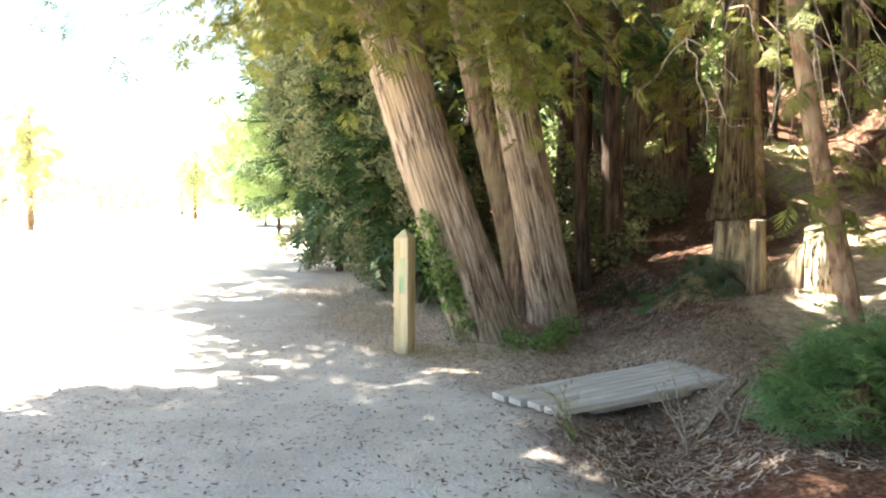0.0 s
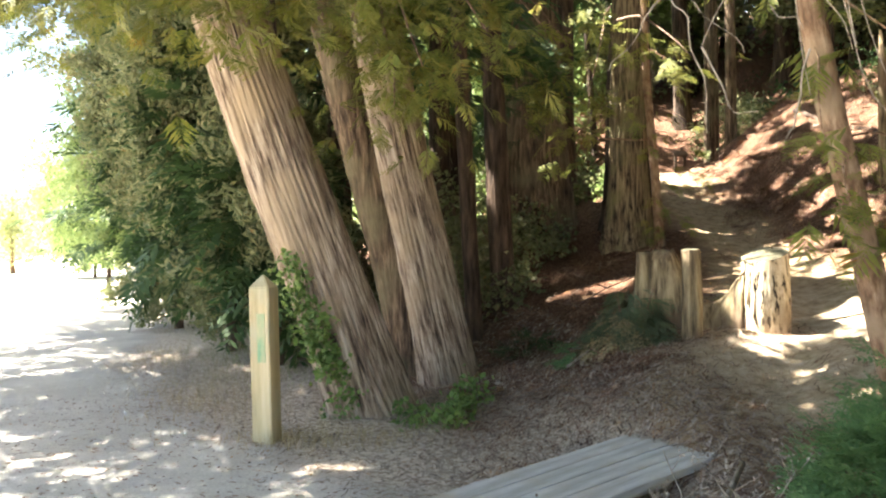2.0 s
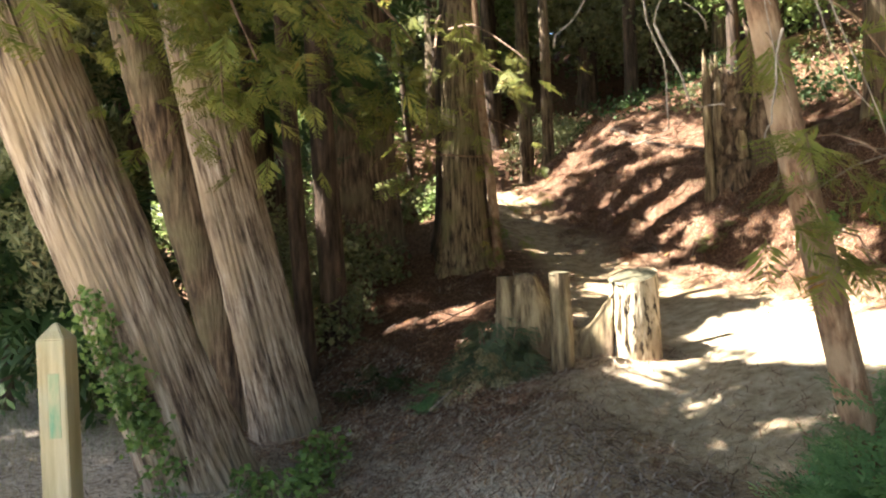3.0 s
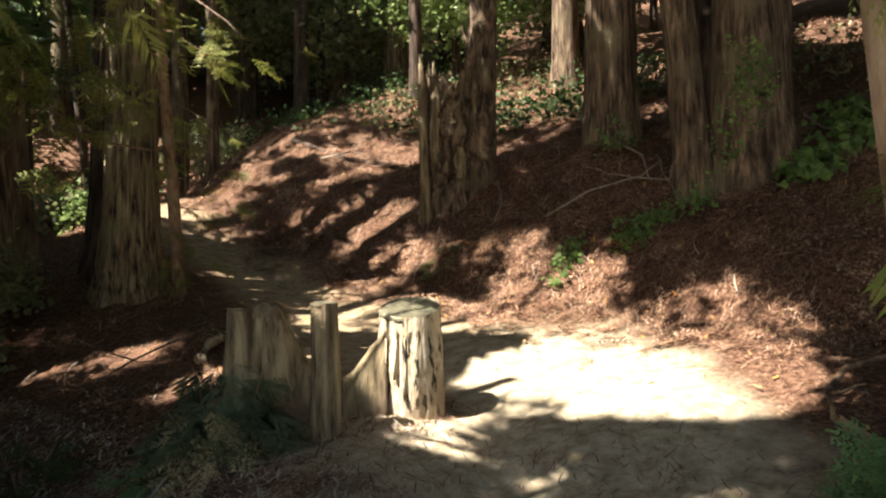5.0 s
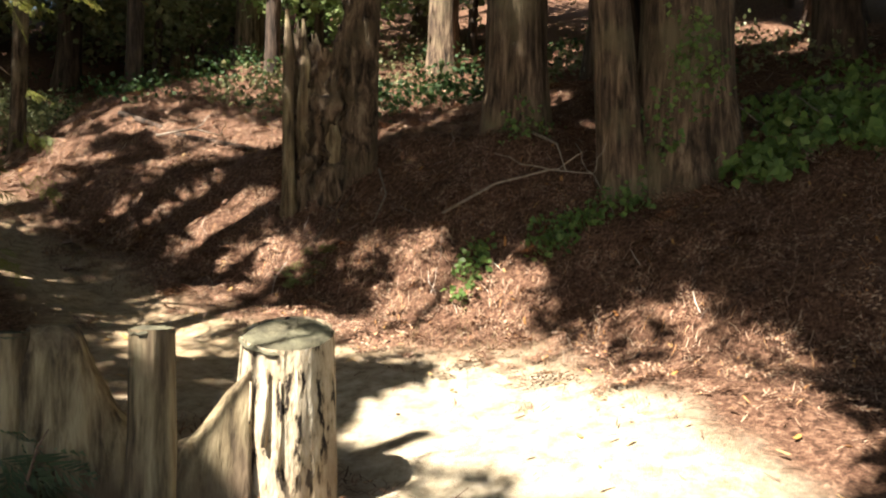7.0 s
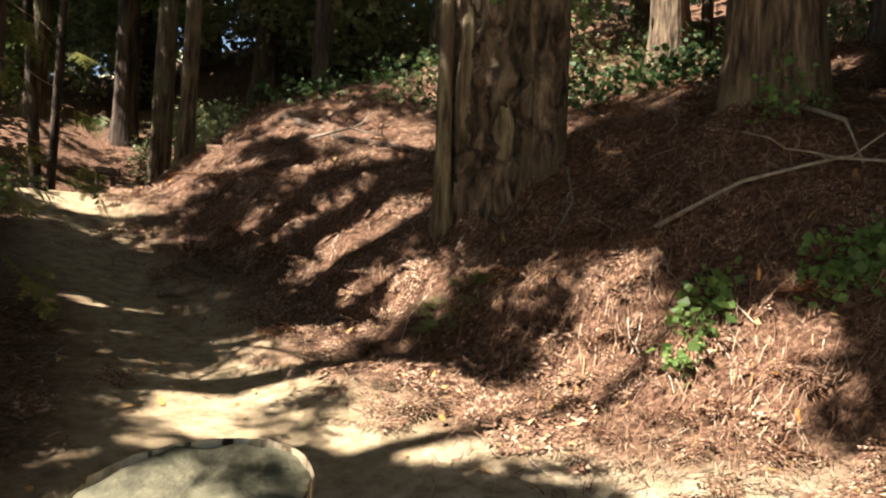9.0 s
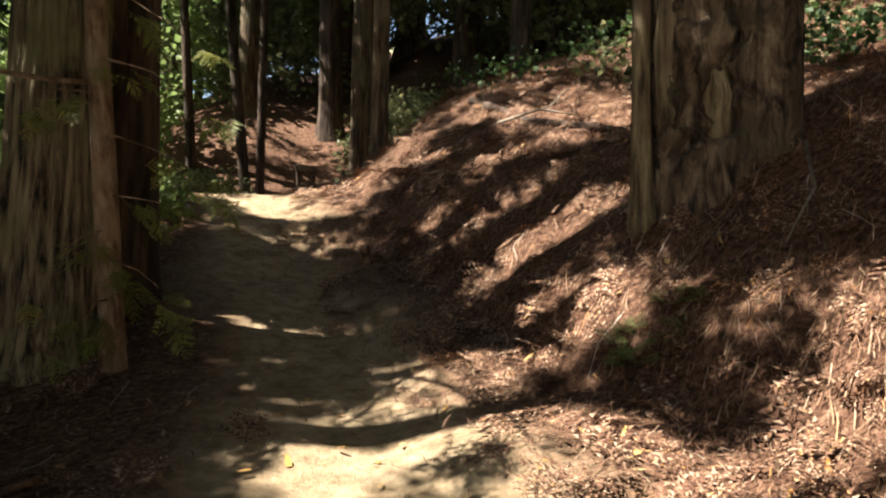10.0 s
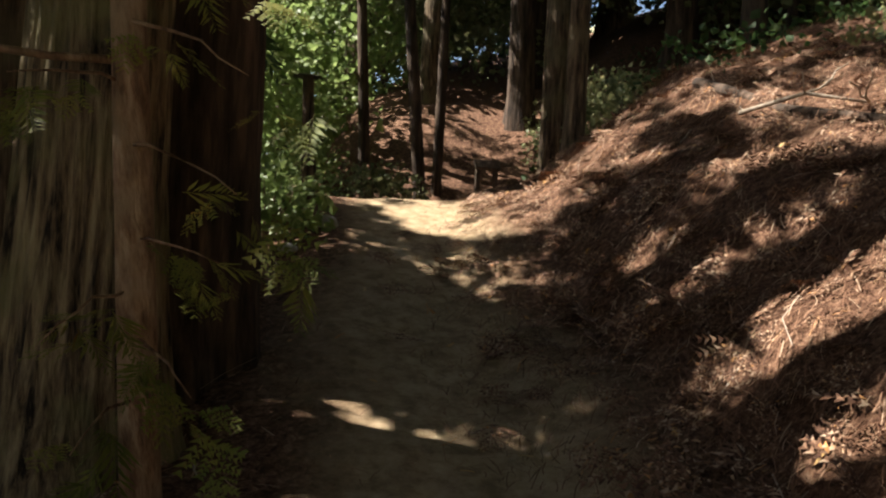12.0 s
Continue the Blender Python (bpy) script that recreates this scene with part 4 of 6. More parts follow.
# ---- the snag on the bank ----
def hollow_trunk(name, wide, deep, top, pits, mat, seg=150, rings=90, seed=1):
    """The stub of a dead trunk, hollow and open above: a flattened round with a torn rim and rotted pits in its face."""
    V, F = [], []
    for i in range(rings + 14):
        for j in range(seg):
            a = 2 * math.pi * j / seg
            u = wide * math.cos(a)
            rim = float(np.interp(u, *top)) + 0.10 * noise.noise(Vector((a * 5, seed, 0))) + 0.07 * noise.noise(Vector((a * 15, seed, 3)))
            inside = i >= rings
            z = -0.7 + (rim + 0.7) * i / (rings - 1) if not inside else rim - 0.10 * (i - rings + 1)
            k = 1.0 + 0.16 * math.exp(-max(z, -0.2) / 0.35)
            k += 0.13 * noise.noise(Vector((a * 3.2, z * 0.9, seed))) + 0.10 * noise.noise(Vector((a * 8, z * 1.6, seed + 2))) + 0.07 * noise.noise(Vector((a * 17, z * 7, seed))) + 0.05 * noise.noise(Vector((a * 38, z * 9, seed + 5)))
            if inside:
                k = 0.80 - 0.02 * (i - rings)
            elif math.sin(a) < 0:
                for pu, pz, su, sz, depth in pits:
                    wob = 0.10 * noise.noise(Vector((z * 6, pu * 9, seed))) + 0.04 * noise.noise(Vector((z * 17, u * 20, seed)))
                    k -= depth * math.exp(-((u - pu - wob) / su) ** 4 - ((z - pz) / sz) ** 4)
            V.append((u * (1 if k > 0.9 else 0.3 + 0.7 * k / 0.9), deep * math.sin(a) * k, z))
    for i in range(rings + 13):
        for j in range(seg):
            F.append((i * seg + j, i * seg + (j + 1) % seg, (i + 1) * seg + (j + 1) % seg, (i + 1) * seg + j))
    F.append(tuple((rings + 13) * seg + j for j in range(seg)))
    return mesh_of(name, V, F, mat, True)


gx, gy = 7.50, 11.42
gz = land(gx, gy) - 0.05
snag = thing("hollow_snag", gx, gy, gz, "hollow broken redwood snag with a splintered spur", "dead tree")
snag.rotation_euler = (0, 0, math.atan2(-0.74, 0.67))
part("shell", hollow_trunk("shell", 0.36, 0.30, ([-0.36, -0.31, -0.25, -0.16, -0.08, 0.02, 0.10, 0.2, 0.36], [1.45, 1.50, 1.28, 1.40, 1.22, 1.30, 1.55, 1.9, 1.9]),
                           ((0.03, 0.36, 0.075, 0.16, 0.95), (-0.13, 0.34, 0.055, 0.24, 0.85), (-0.08, 0.96, 0.06, 0.13, 0.7), (0.11, 0.75, 0.03, 0.25, 0.6), (-0.21, 1.08, 0.03, 0.28, 0.6), (-0.28, 0.6, 0.02, 0.6, 0.5)), SNAG_WOOD, seed=4), snag)
V, F = trunk_verts([(0.27, -0.08, -0.7), (0.27, -0.08, 0.5), (0.29, -0.06, 1.2), (0.33, 0.0, 2.4), (0.4, 0.02, 4.2), (0.42, 0.1, 9)], [0.20, 0.185, 0.175, 0.17, 0.15, 0.05], 72, 80, 0.06, 16, 0.2, 5, 53)
part("live_stem", mesh_of("live_stem", V, F, SNAG_WOOD, True), snag)
V, F = trunk_verts([(-0.37, -0.16, -0.7), (-0.38, -0.16, 0), (-0.39, -0.14, 0.5), (-0.39, -0.1, 1.2), (-0.41, -0.08, 1.66)], [0.075, 0.065, 0.05, 0.05, 0.018], 28, 50, 0.28, 7, 0.3, 4, 59)
part("spur", mesh_of("spur", V, F, STUMP_BROWN, True), snag, "pale splintered spur")
V, F = trunk_verts([(-0.24, -0.16, 0.1), (-0.25, -0.20, 0.7), (-0.23, -0.2, 1.1), (-0.26, -0.12, 1.56)], [0.05, 0.06, 0.05, 0.015], 28, 40, 0.3, 6, 0.0, 3, 60)
part("splinter", mesh_of("splinter", V, F, STUMP_BROWN, True), snag, "pale torn splinter")
V, F = trunk_verts([(0.02, -0.17, 0.18), (0.03, -0.2, 0.42), (0.0, -0.19, 0.62), (0.02, -0.14, 0.8)], [0.075, 0.085, 0.06, 0.012], 32, 30, 0.3, 6, 0.0, 3, 61)
part("rotten_heart", mesh_of("rotten_heart", V, F, STUMP_BROWN, True), snag, "crumbling brown heartwood")
V, F = trunk_verts([(0.24, -0.02, 1.5), (0.14, -0.02, 1.8), (0.08, -0.01, 2.0)], [0.07, 0.045, 0.012], 20, 16, 0.2, 6, 0.0, 3, 63)
part("broken_limb", mesh_of("broken_limb", V, F, SNAG_WOOD, True), snag)
crown(snag, crown_places(R, (8.0, 11.1, 10.4), (2.0, 2.0, 2.6), 760, 1.35), COARSE, NEEDLES_DARK, 18)


# ---- marker post and footbridge ----
def marker_post(x, y):
    t = thing("marker_post", x, y, land(x, y), "square yellowish marker post with pointed top and green mark", "post")
    t.rotation_euler = (0, 0, radians(-24))
    bm = bmesh.new()
    w, h = 0.076, 1.09
    rings = []
    for z, s in ((-0.1, 1), (0.3, 1), (0.7, 1), (h, 1), (h + 0.085, 0.12)):
        rings.append([bm.verts.new((sx_ * w * s, sy_ * w * s, z)) for sx_, sy_ in ((-1, -1), (1, -1), (1, 1), (-1, 1))])
    for a, b in zip(rings, rings[1:]):
        for j in range(4):
            bm.faces.new((a[j], a[(j + 1) % 4], b[(j + 1) % 4], b[j]))
    bm.faces.new(rings[-1])
    bmesh.ops.bevel(bm, geom=bm.edges[:], offset=0.006, segments=2, affect="EDGES")
    me = bpy.data.meshes.new("shaft")
    bm.to_mesh(me)
    bm.free()
    me.materials.append(POST_WOOD)
    part("shaft", me, t)
    o = part("painted_mark", box_mesh("painted_mark", 0.062, 0.003, 0.34, POST_PAINT, 0.001, wobble=0.001), t, "faded green painted mark")
    o.location = (0.012, -0.0765, 0.74)
    return t


marker_post(-0.38, 7.75)


def footbridge():
    t = thing("footbridge", 0.748, 5.748, 0.055, "low weathered grey plank footbridge over a ditch", "footbridge")
    t.rotation_euler = (0, radians(-3.0), radians(29))
    rng = random.Random(4)
    w = 0.172
    for i in range(4):
        me = box_mesh("plank", 2.3 - 0.02 * i, w - 0.009, 0.045, PLANK, 0.006, wobble=0.004)
        o = part("plank", me, t)
        o.location = (1.07 - 0.025 * (1.5 - i) + rng.uniform(-0.012, 0.012) - 0.07, 0.30 - 0.335 + w * (1.5 - i) + 0.03, rng.uniform(-0.003, 0.003))
        o.rotation_euler = (rng.uniform(-0.01, 0.01), 0, rng.uniform(-0.004, 0.004))
    for y in (-0.22, 0.22):
        o = part("beam", box_mesh("beam", 1.9, 0.05, 0.07, PLANK, 0.006, wobble=0.003), t)
        o.location = (1.0, y, -0.058)
    return t


footbridge()


# ---- bushes and ground plants ----
def bush(name, x, y, rad, hgt, count, templates, mat, size, label, category="bush", seed=1, droop=0.2, stems=6, group=""):
    rng = np.random.default_rng(seed)
    z = land(x, y)
    t = thing(name, x, y, z, label, category, group)
    pl = []
    for _ in range(count):
        a, r = rng.uniform(0, 6.28), math.sqrt(rng.uniform()) * rad
        top = hgt * math.sqrt(max(0.05, 1 - (r / rad) ** 2)) * (0.75 + 0.4 * noise.noise(Vector((math.cos(a) * 1.7, math.sin(a) * 1.7, seed))))
        gx_, gy_ = r * math.cos(a), r * math.sin(a)
        zz = top * rng.uniform(0.25, 1.0) ** 0.7 + land(x + gx_, y + gy_) - z
        pl.append((gx_, gy_, zz, a + rng.normal() * 0.6, rng.normal() * 0.35 + 0.25 - droop, size * rng.uniform(0.7, 1.3)))
    part("leaves", foliage("leaves", templates, pl, mat, rng), t)
    if stems:
        lines = []
        for k in range(stems):
            a = rng.uniform(0, 6.28)
            lines.append((bent((0.05 * math.cos(a), 0.05 * math.sin(a), -0.05), (rad * 0.7 * math.cos(a), rad * 0.7 * math.sin(a), hgt * rng.uniform(0.5, 0.85)), -0.05, 5, 0.02), 0.012, 0.003))
        for q in lines:
            V, F = tubes([q], 5)
            part("stem", mesh_of("stem", V, F, DRY_TWIG, True), t)
    return t


bush("conifer_bush", 2.72, 4.95, 0.55, 0.80, 420, FINE, NEEDLES_FRESH, 0.62, "dense fresh green young conifer bush beside the footbridge", seed=2, droop=-0.1)
bush("conifer_bush", 3.55, 5.35, 0.55, 0.62, 300, FINE, NEEDLES_FRESH, 0.62, "low green conifer shoots under a leaning tree", seed=3, droop=-0.1)
bush("conifer_bush", 4.05, 5.30, 0.35, 1.25, 150, FINE, NEEDLES_FRESH, 0.6, "tall green conifer shoots at the clearing's edge", seed=4, droop=0.0)
bush("stump_shoots", 2.78, 9.02, 0.36, 0.62, 230, FRONDS, NEEDLES_GREY, 0.55, "dark green drooping shoots at the foot of a stump", seed=5, droop=0.9)
bush("dry_shoots", 2.62, 8.95, 0.30, 0.40, 90, FINE, DRY_GRASS, 0.55, "dry brown hanging fronds below green shoots", "dead fronds", seed=6, droop=1.1, stems=4)
bush("young_shoot", 2.30, 8.95, 0.16, 0.20, 36, FINE, NEEDLES_FRESH, 0.4, "small green seedling on littered ground", "seedling", seed=7, stems=2)
bush("young_shoot", 2.05, 9.9, 0.22, 0.34, 30, FINE, NEEDLES_DARK, 0.5, "thin green seedling before dark trees", "seedling", seed=8, stems=3)
for k, (x, y, r, h, n) in enumerate(((0.72, 8.02, 0.20, 0.14, 34), (1.02, 8.05, 0.16, 0.16, 30), (1.2, 8.42, 0.14, 0.30, 34), (0.95, 7.86, 0.14, 0.10, 20))):
    bush("leafy_plant", x, y, r, h, n, SMALL_LEAVES, IVY, 0.9, "low bright green leafy plant at a trunk's foot", "plant", seed=20 + k, stems=3, group="plants at the leaning trees")
bush("grass_tuft", 6.56, 10.85, 0.13, 0.16, 40, FINE, GRASS, 0.32, "small yellow-green fern tuft on the bank", "fern", seed=9, stems=0)
# understorey behind the trunks
for k, (x, y, r, h, n) in enumerate(((1.9, 12.6, 0.9, 1.1, 260), (2.6, 13.6, 0.9, 1.2, 260), (0.2, 12.2, 0.8, 1.6, 260), (1.3, 14.4, 1.2, 2.6, 420), (2.9, 16.6, 1.3, 2.4, 420), (4.7, 15.9, 0.4, 0.55, 80))):
    bush("shade_bush", x, y, r, h, n, LEAVES, LEAF, 1.0, "dark broad-leaved shrub in the shade of the trees", seed=40 + k, group="shrubs under the trees")


def ivy_on(t, seed, count, path, spread):
    """Ivy leaves that climb a trunk; path: rows of x, y, z in the world's metres."""
    rng = np.random.default_rng(seed)
    P = np.array(path)
    d = np.linspace(0, 1, len(P))
    pl = []
    for _ in range(count):
        u = rng.uniform() ** 0.8
        p = np.array([np.interp(u, d, P[:, i]) for i in range(3)]) + rng.normal(size=3) * spread
        pl.append((*p, rng.uniform(0, 6.28), rng.normal() * 0.6, rng.uniform(0.35, 0.65)))
    crown(t, pl, BIG_IVY, IVY, seed, "ivy", "green climbing ivy leaves")


ivy_on(t1, 61, 170, [(0.20, 8.34, 0.02), (0.12, 8.34, 0.3), (0.0, 8.34, 0.6), (-0.11, 8.38, 0.9), (-0.22, 8.46, 1.25)], (0.06, 0.03, 0.05))
ivy_on(ct2, 62, 80, [(7.62, 8.25, 2.1), (7.6, 8.2, 2.5), (7.72, 8.05, 3.1), (7.75, 8.0, 3.4), (7.68, 7.9, 2.7)], (0.08, 0.1, 0.16))
ivy_on(ct1, 63, 26, [(7.98, 9.6, 2.6), (8.0, 9.55, 2.9)], (0.12, 0.1, 0.08))


def ground_cover(name, spots, count, templates, mat, size, label, category, seed, lift=0.1):
    rng = np.random.default_rng(seed)
    pl = []
    for _ in range(count):
        x0, y0, rx, ry = spots[int(rng.integers(len(spots)))]
        a, r = rng.uniform(0, 6.28), math.sqrt(rng.uniform())
        x, y = x0 + rx * r * math.cos(a), y0 + ry * r * math.sin(a)
        pl.append((x, y, land(x, y) + rng.uniform(0.02, lift), rng.uniform(0, 6.28), rng.normal() * 0.3, size * rng.uniform(0.7, 1.3)))
    ob = new(name, foliage(name, templates, pl, mat, rng))
    return tagged(ob, label, category, kind="stuff")


ground_cover("ivy_carpet", [(8.6, 7.0, 0.8, 0.7), (9.4, 7.4, 0.9, 0.6), (8.4, 6.4, 0.6, 0.6), (10.2, 7.0, 0.9, 0.7), (7.9, 7.5, 0.3, 0.3), (9.3, 6.4, 0.8, 0.6)], 330, BIG_IVY, IVY, 1.0, "carpet of green ivy on the bank", "ivy", 70, 0.14)
ground_cover("ivy_trail", [(6.98, 8.88, 0.14, 0.16), (7.3, 8.65, 0.22, 0.16), (7.1, 8.8, 0.14, 0.1), (6.66, 9.36, 0.2, 0.10), (7.5, 8.4, 0.15, 0.15)], 110, BIG_IVY, IVY, 0.55, "ivy shoots trailing down the bank", "ivy", 71, 0.12)
ground_cover("hill_understorey", [(10.5, 13, 1.6, 2.4), (9.8, 16.5, 1.4, 2.0), (12, 11, 1.6, 2.2), (10.6, 20, 2, 2.4), (13, 16, 2.4, 3), (10.0, 12.4, 0.7, 0.8), (10.6, 11.2, 0.8, 0.6), (14, 21, 3, 3)], 560, LEAVES, NEEDLES_DARK, 1.1, "dark leafy understorey on the hillside", "undergrowth", 72, 0.25)
ground_cover("hill_ivy", [(11.0, 10.3, 1.0, 0.8), (12.5, 8.4, 1.6, 1.2), (9.9, 14.4, 1.0, 1.0), (12, 14, 1.5, 1.0)], 300, SMALL_LEAVES, LEAF, 1.4, "pale ground ivy on the sunlit hillside", "undergrowth", 73, 0.3)


# ---- the wood behind ----
def wood_tree(x, y, r, lean, hgt, bark, seed, leafy=None, crown_z=9.0, crown_r=2.6, count=500, label="tall dark forest tree", size=2.0, gaps=True):
    t = tree("forest_tree", x, y, label, [(0, 0, 0), (lean * 0.3, 0, hgt * 0.25), (lean * 0.7, 0.1, hgt * 0.6), (lean, 0.1, hgt)], [r, r * 0.88, r * 0.7, r * 0.3], bark, 22, 20, 0.07, 12, 0.25, seed, group="trees of the wood")
    rng = np.random.default_rng(seed)
    if leafy:
        z = t.location.z
        temps = LEAVES if leafy in (LEAF, LEAF_LIGHT) else COARSE
        places = crown_places(rng, (x + lean * 0.6, y, z + crown_z), (crown_r, crown_r, hgt * 0.34), count, size, gaps=gaps)
        if len(places) > 20:
            crown(t, places, temps, leafy, seed + 500)
    return t


# unseen tree whose two crowns are added to shade the clearing's surroundings
south = tree("redwood_tree", 4.9, 2.9, "unseen tree added south of the clearing to shade it", [(0, 0, 0), (0, 0, 3), (-0.2, 0.4, 8), (-0.2, 0.5, 14)], [0.45, 0.4, 0.3, 0.12], BARK_RED, 48, 30, 0.06, 20, 0.3, 97)
crown(south, crown_places(np.random.default_rng(98), (3.5, 6.4, 9.0), (3.6, 3.4, 2.8), 1500, 1.6, hollow=0.1), COARSE, NEEDLES_DARK, 99)
crown(south, crown_places(np.random.default_rng(88), (3.3, 8.0, 9.4), (3.2, 2.6, 2.2), 2400, 1.35, hollow=0.1), COARSE, NEEDLES_DARK, 89, "shade_crown")
# unseen trees added south and east of the clearing to block skylight
for k, (x, y, r) in enumerate(((3.6, -1.5, 0.3), (5.2, 0.8, 0.35), (7.4, 2.0, 0.4), (6.6, -1.6, 0.3), (9.6, 0.4, 0.4), (4.2, -5.5, 0.35), (7.6, -5.0, 0.4), (11.5, 2.4, 0.4), (12.0, -2.5, 0.4), (3.8, -9.5, 0.3), (15.0, 1.0, 0.4), (10.0, -7.5, 0.4))):
    wood_tree(x, y, r, 0.2 - 0.1 * (k % 4), 13, BARK_RED if k % 2 else BARK_DARK, 700 + k, NEEDLES_DARK if k % 3 else LEAF, 6.0, 3.2, 700, "unseen tree added south of the trail to block skylight", 2.6)
# unseen shrubs added to close the horizon there against skylight
for k, (x, y, r, h) in enumerate(((3.9, 1.6, 0.9, 1.5), (4.6, -2.6, 1.2, 2.0), (6.4, 1.0, 1.2, 2.0), (8.4, 3.6, 1.3, 1.8), (8.6, -1.2, 1.4, 2.2), (4.6, -7.6, 1.4, 2.2), (11.0, 0.6, 1.5, 2.2), (12.6, 4.6, 1.4, 1.8))):
    bush("shade_bush", x, y, r, h, 300, LEAVES, LEAF, 1.5, "dark broad-leaved shrub in the shade of the trees", seed=730 + k, group="shrubs under the trees")
# stems beside the upper trail
wood_tree(8.12, 17.6, 0.115, 0.05, 9, BARK_RED, 101, NEEDLES_DARK, 7.0, 2.0, 350, "slim brown-barked tree on the bank's edge")
bend = wood_tree(8.74, 19.75, 0.17, 0.1, 11, BARK_RED, 102, NEEDLES_DARK, 8, 2.4, 400, "reddish trunk at the bend of the trail")
wood_tree(7.15, 20.2, 0.085, -0.7, 9, BARK_DARK, 103, LEAF, 6.5, 2.2, 420, "thin dark stem leaning over the trail", 1.6)
wood_tree(7.45, 20.6, 0.07, 0.1, 9, BARK_DARK, 104, LEAF, 6.5, 2.0, 380, "thin dark stem beside the trail", 1.6)
wood_tree(6.6, 21.5, 0.08, -0.4, 9, BARK_DARK, 105, LEAF, 6.0, 2.2, 420, "thin dark stem in the dell", 1.6)
for k, (x, y, r, ln) in enumerate(((8.0, 23.5, 0.2, 0.2), (9.2, 22.3, 0.22, -0.2), (10.2, 24.5, 0.3, 0.1), (7.0, 25.5, 0.25, 0.3), (9.0, 27.5, 0.3, 0.2), (11.5, 21.5, 0.25, 0.2), (12.5, 26, 0.35, 0.1), (6.0, 28, 0.3, -0.3), (10.8, 18.6, 0.16, 0.2), (12.6, 17.6, 0.28, 0.3),
                                   (14, 22, 0.35, 0.2), (10.9, 15.4, 0.12, 0.1), (12.4, 13.2, 0.24, 0.1), (11.6, 11.6, 0.14, -0.1), (10.6, 9.7, 0.34, 0.1), (13.6, 10.4, 0.3, 0.2), (10.0, 9.0, 0.2, -0.2), (12.8, 7.6, 0.3, 0.1), (11.4, 5.4, 0.35, 0.2), (15, 15, 0.4, 0.2), (15.5, 8, 0.4, 0.2), (9.6, 4.2, 0.4, 0.0), (14, 4, 0.4, 0.1), (16, 19, 0.4, 0.3), (9.3, 30, 0.4, 0.3), (13.5, 31, 0.4, 0.1), (17, 26, 0.4, 0.1))):
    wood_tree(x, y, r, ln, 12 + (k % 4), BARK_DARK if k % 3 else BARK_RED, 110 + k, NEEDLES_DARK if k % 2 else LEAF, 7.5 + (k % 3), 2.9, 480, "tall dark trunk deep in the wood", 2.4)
deep_tree = wood_tree(13.2, 20.0, 0.35, 0.1, 14, BARK_RED, 147, NEEDLES_DARK, 9, 3.0, 480, "tall dark trunk deep in the wood", 2.4)
# stems between the near trees
for k, (x, y, r, ln) in enumerate(((1.75, 11.3, 0.10, -0.3), (2.3, 12.3, 0.16, -0.2), (1.9, 15.2, 0.2, 0.1), (2.5, 18, 0.25, 0.1), (0.4, 16, 0.22, -0.2), (4.6, 17.4, 0.22, 0.2), (3.2, 20.5, 0.3, 0.0), (0.2, 21, 0.3, 0.1))):
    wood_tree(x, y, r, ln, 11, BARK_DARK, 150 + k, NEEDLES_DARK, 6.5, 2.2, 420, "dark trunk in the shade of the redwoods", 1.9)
# lower trees that close the wood
for k, (x, y, z) in enumerate(((10.5, 25, 3.0), (12.5, 23, 3.0), (8.0, 28, 3.5), (14.5, 26, 3.2), (16.5, 22, 3.0), (12, 19.5, 2.6), (14.5, 18, 2.8), (13.8, 13.5, 2.8), (17, 14, 3.0), (15.2, 11.2, 2.6), (17.5, 9, 3.0), (14.2, 6.4, 2.8), (16.5, 4, 3.0), (11, 30, 3.6), (15, 31, 3.6), (19, 28, 3.4), (20, 18, 3.4), (7.8, 32, 4.0), (12.2, 15.6, 2.4), (11.6, 21.6, 2.6))):
    wood_tree(x, y, 0.09, 0.3, 7.0, BARK_DARK, 400 + k, LEAF if k % 3 else LEAF_LIGHT, z, 2.5, 650, "leafy understorey tree on the wooded slope", 2.0, False)
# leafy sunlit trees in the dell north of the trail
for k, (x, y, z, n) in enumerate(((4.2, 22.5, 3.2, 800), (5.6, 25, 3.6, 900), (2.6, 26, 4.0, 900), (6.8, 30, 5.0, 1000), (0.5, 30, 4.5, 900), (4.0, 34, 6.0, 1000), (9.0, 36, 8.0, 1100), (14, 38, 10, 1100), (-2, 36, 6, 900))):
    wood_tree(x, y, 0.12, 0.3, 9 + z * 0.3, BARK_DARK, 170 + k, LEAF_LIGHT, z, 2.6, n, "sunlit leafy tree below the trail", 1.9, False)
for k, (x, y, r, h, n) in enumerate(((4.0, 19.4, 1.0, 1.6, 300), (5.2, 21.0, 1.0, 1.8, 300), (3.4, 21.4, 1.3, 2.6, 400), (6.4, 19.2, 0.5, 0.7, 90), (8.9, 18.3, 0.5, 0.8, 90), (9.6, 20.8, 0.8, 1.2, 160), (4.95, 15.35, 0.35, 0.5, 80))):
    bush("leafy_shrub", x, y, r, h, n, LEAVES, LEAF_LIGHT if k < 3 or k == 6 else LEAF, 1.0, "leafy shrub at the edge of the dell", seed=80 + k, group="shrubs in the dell")


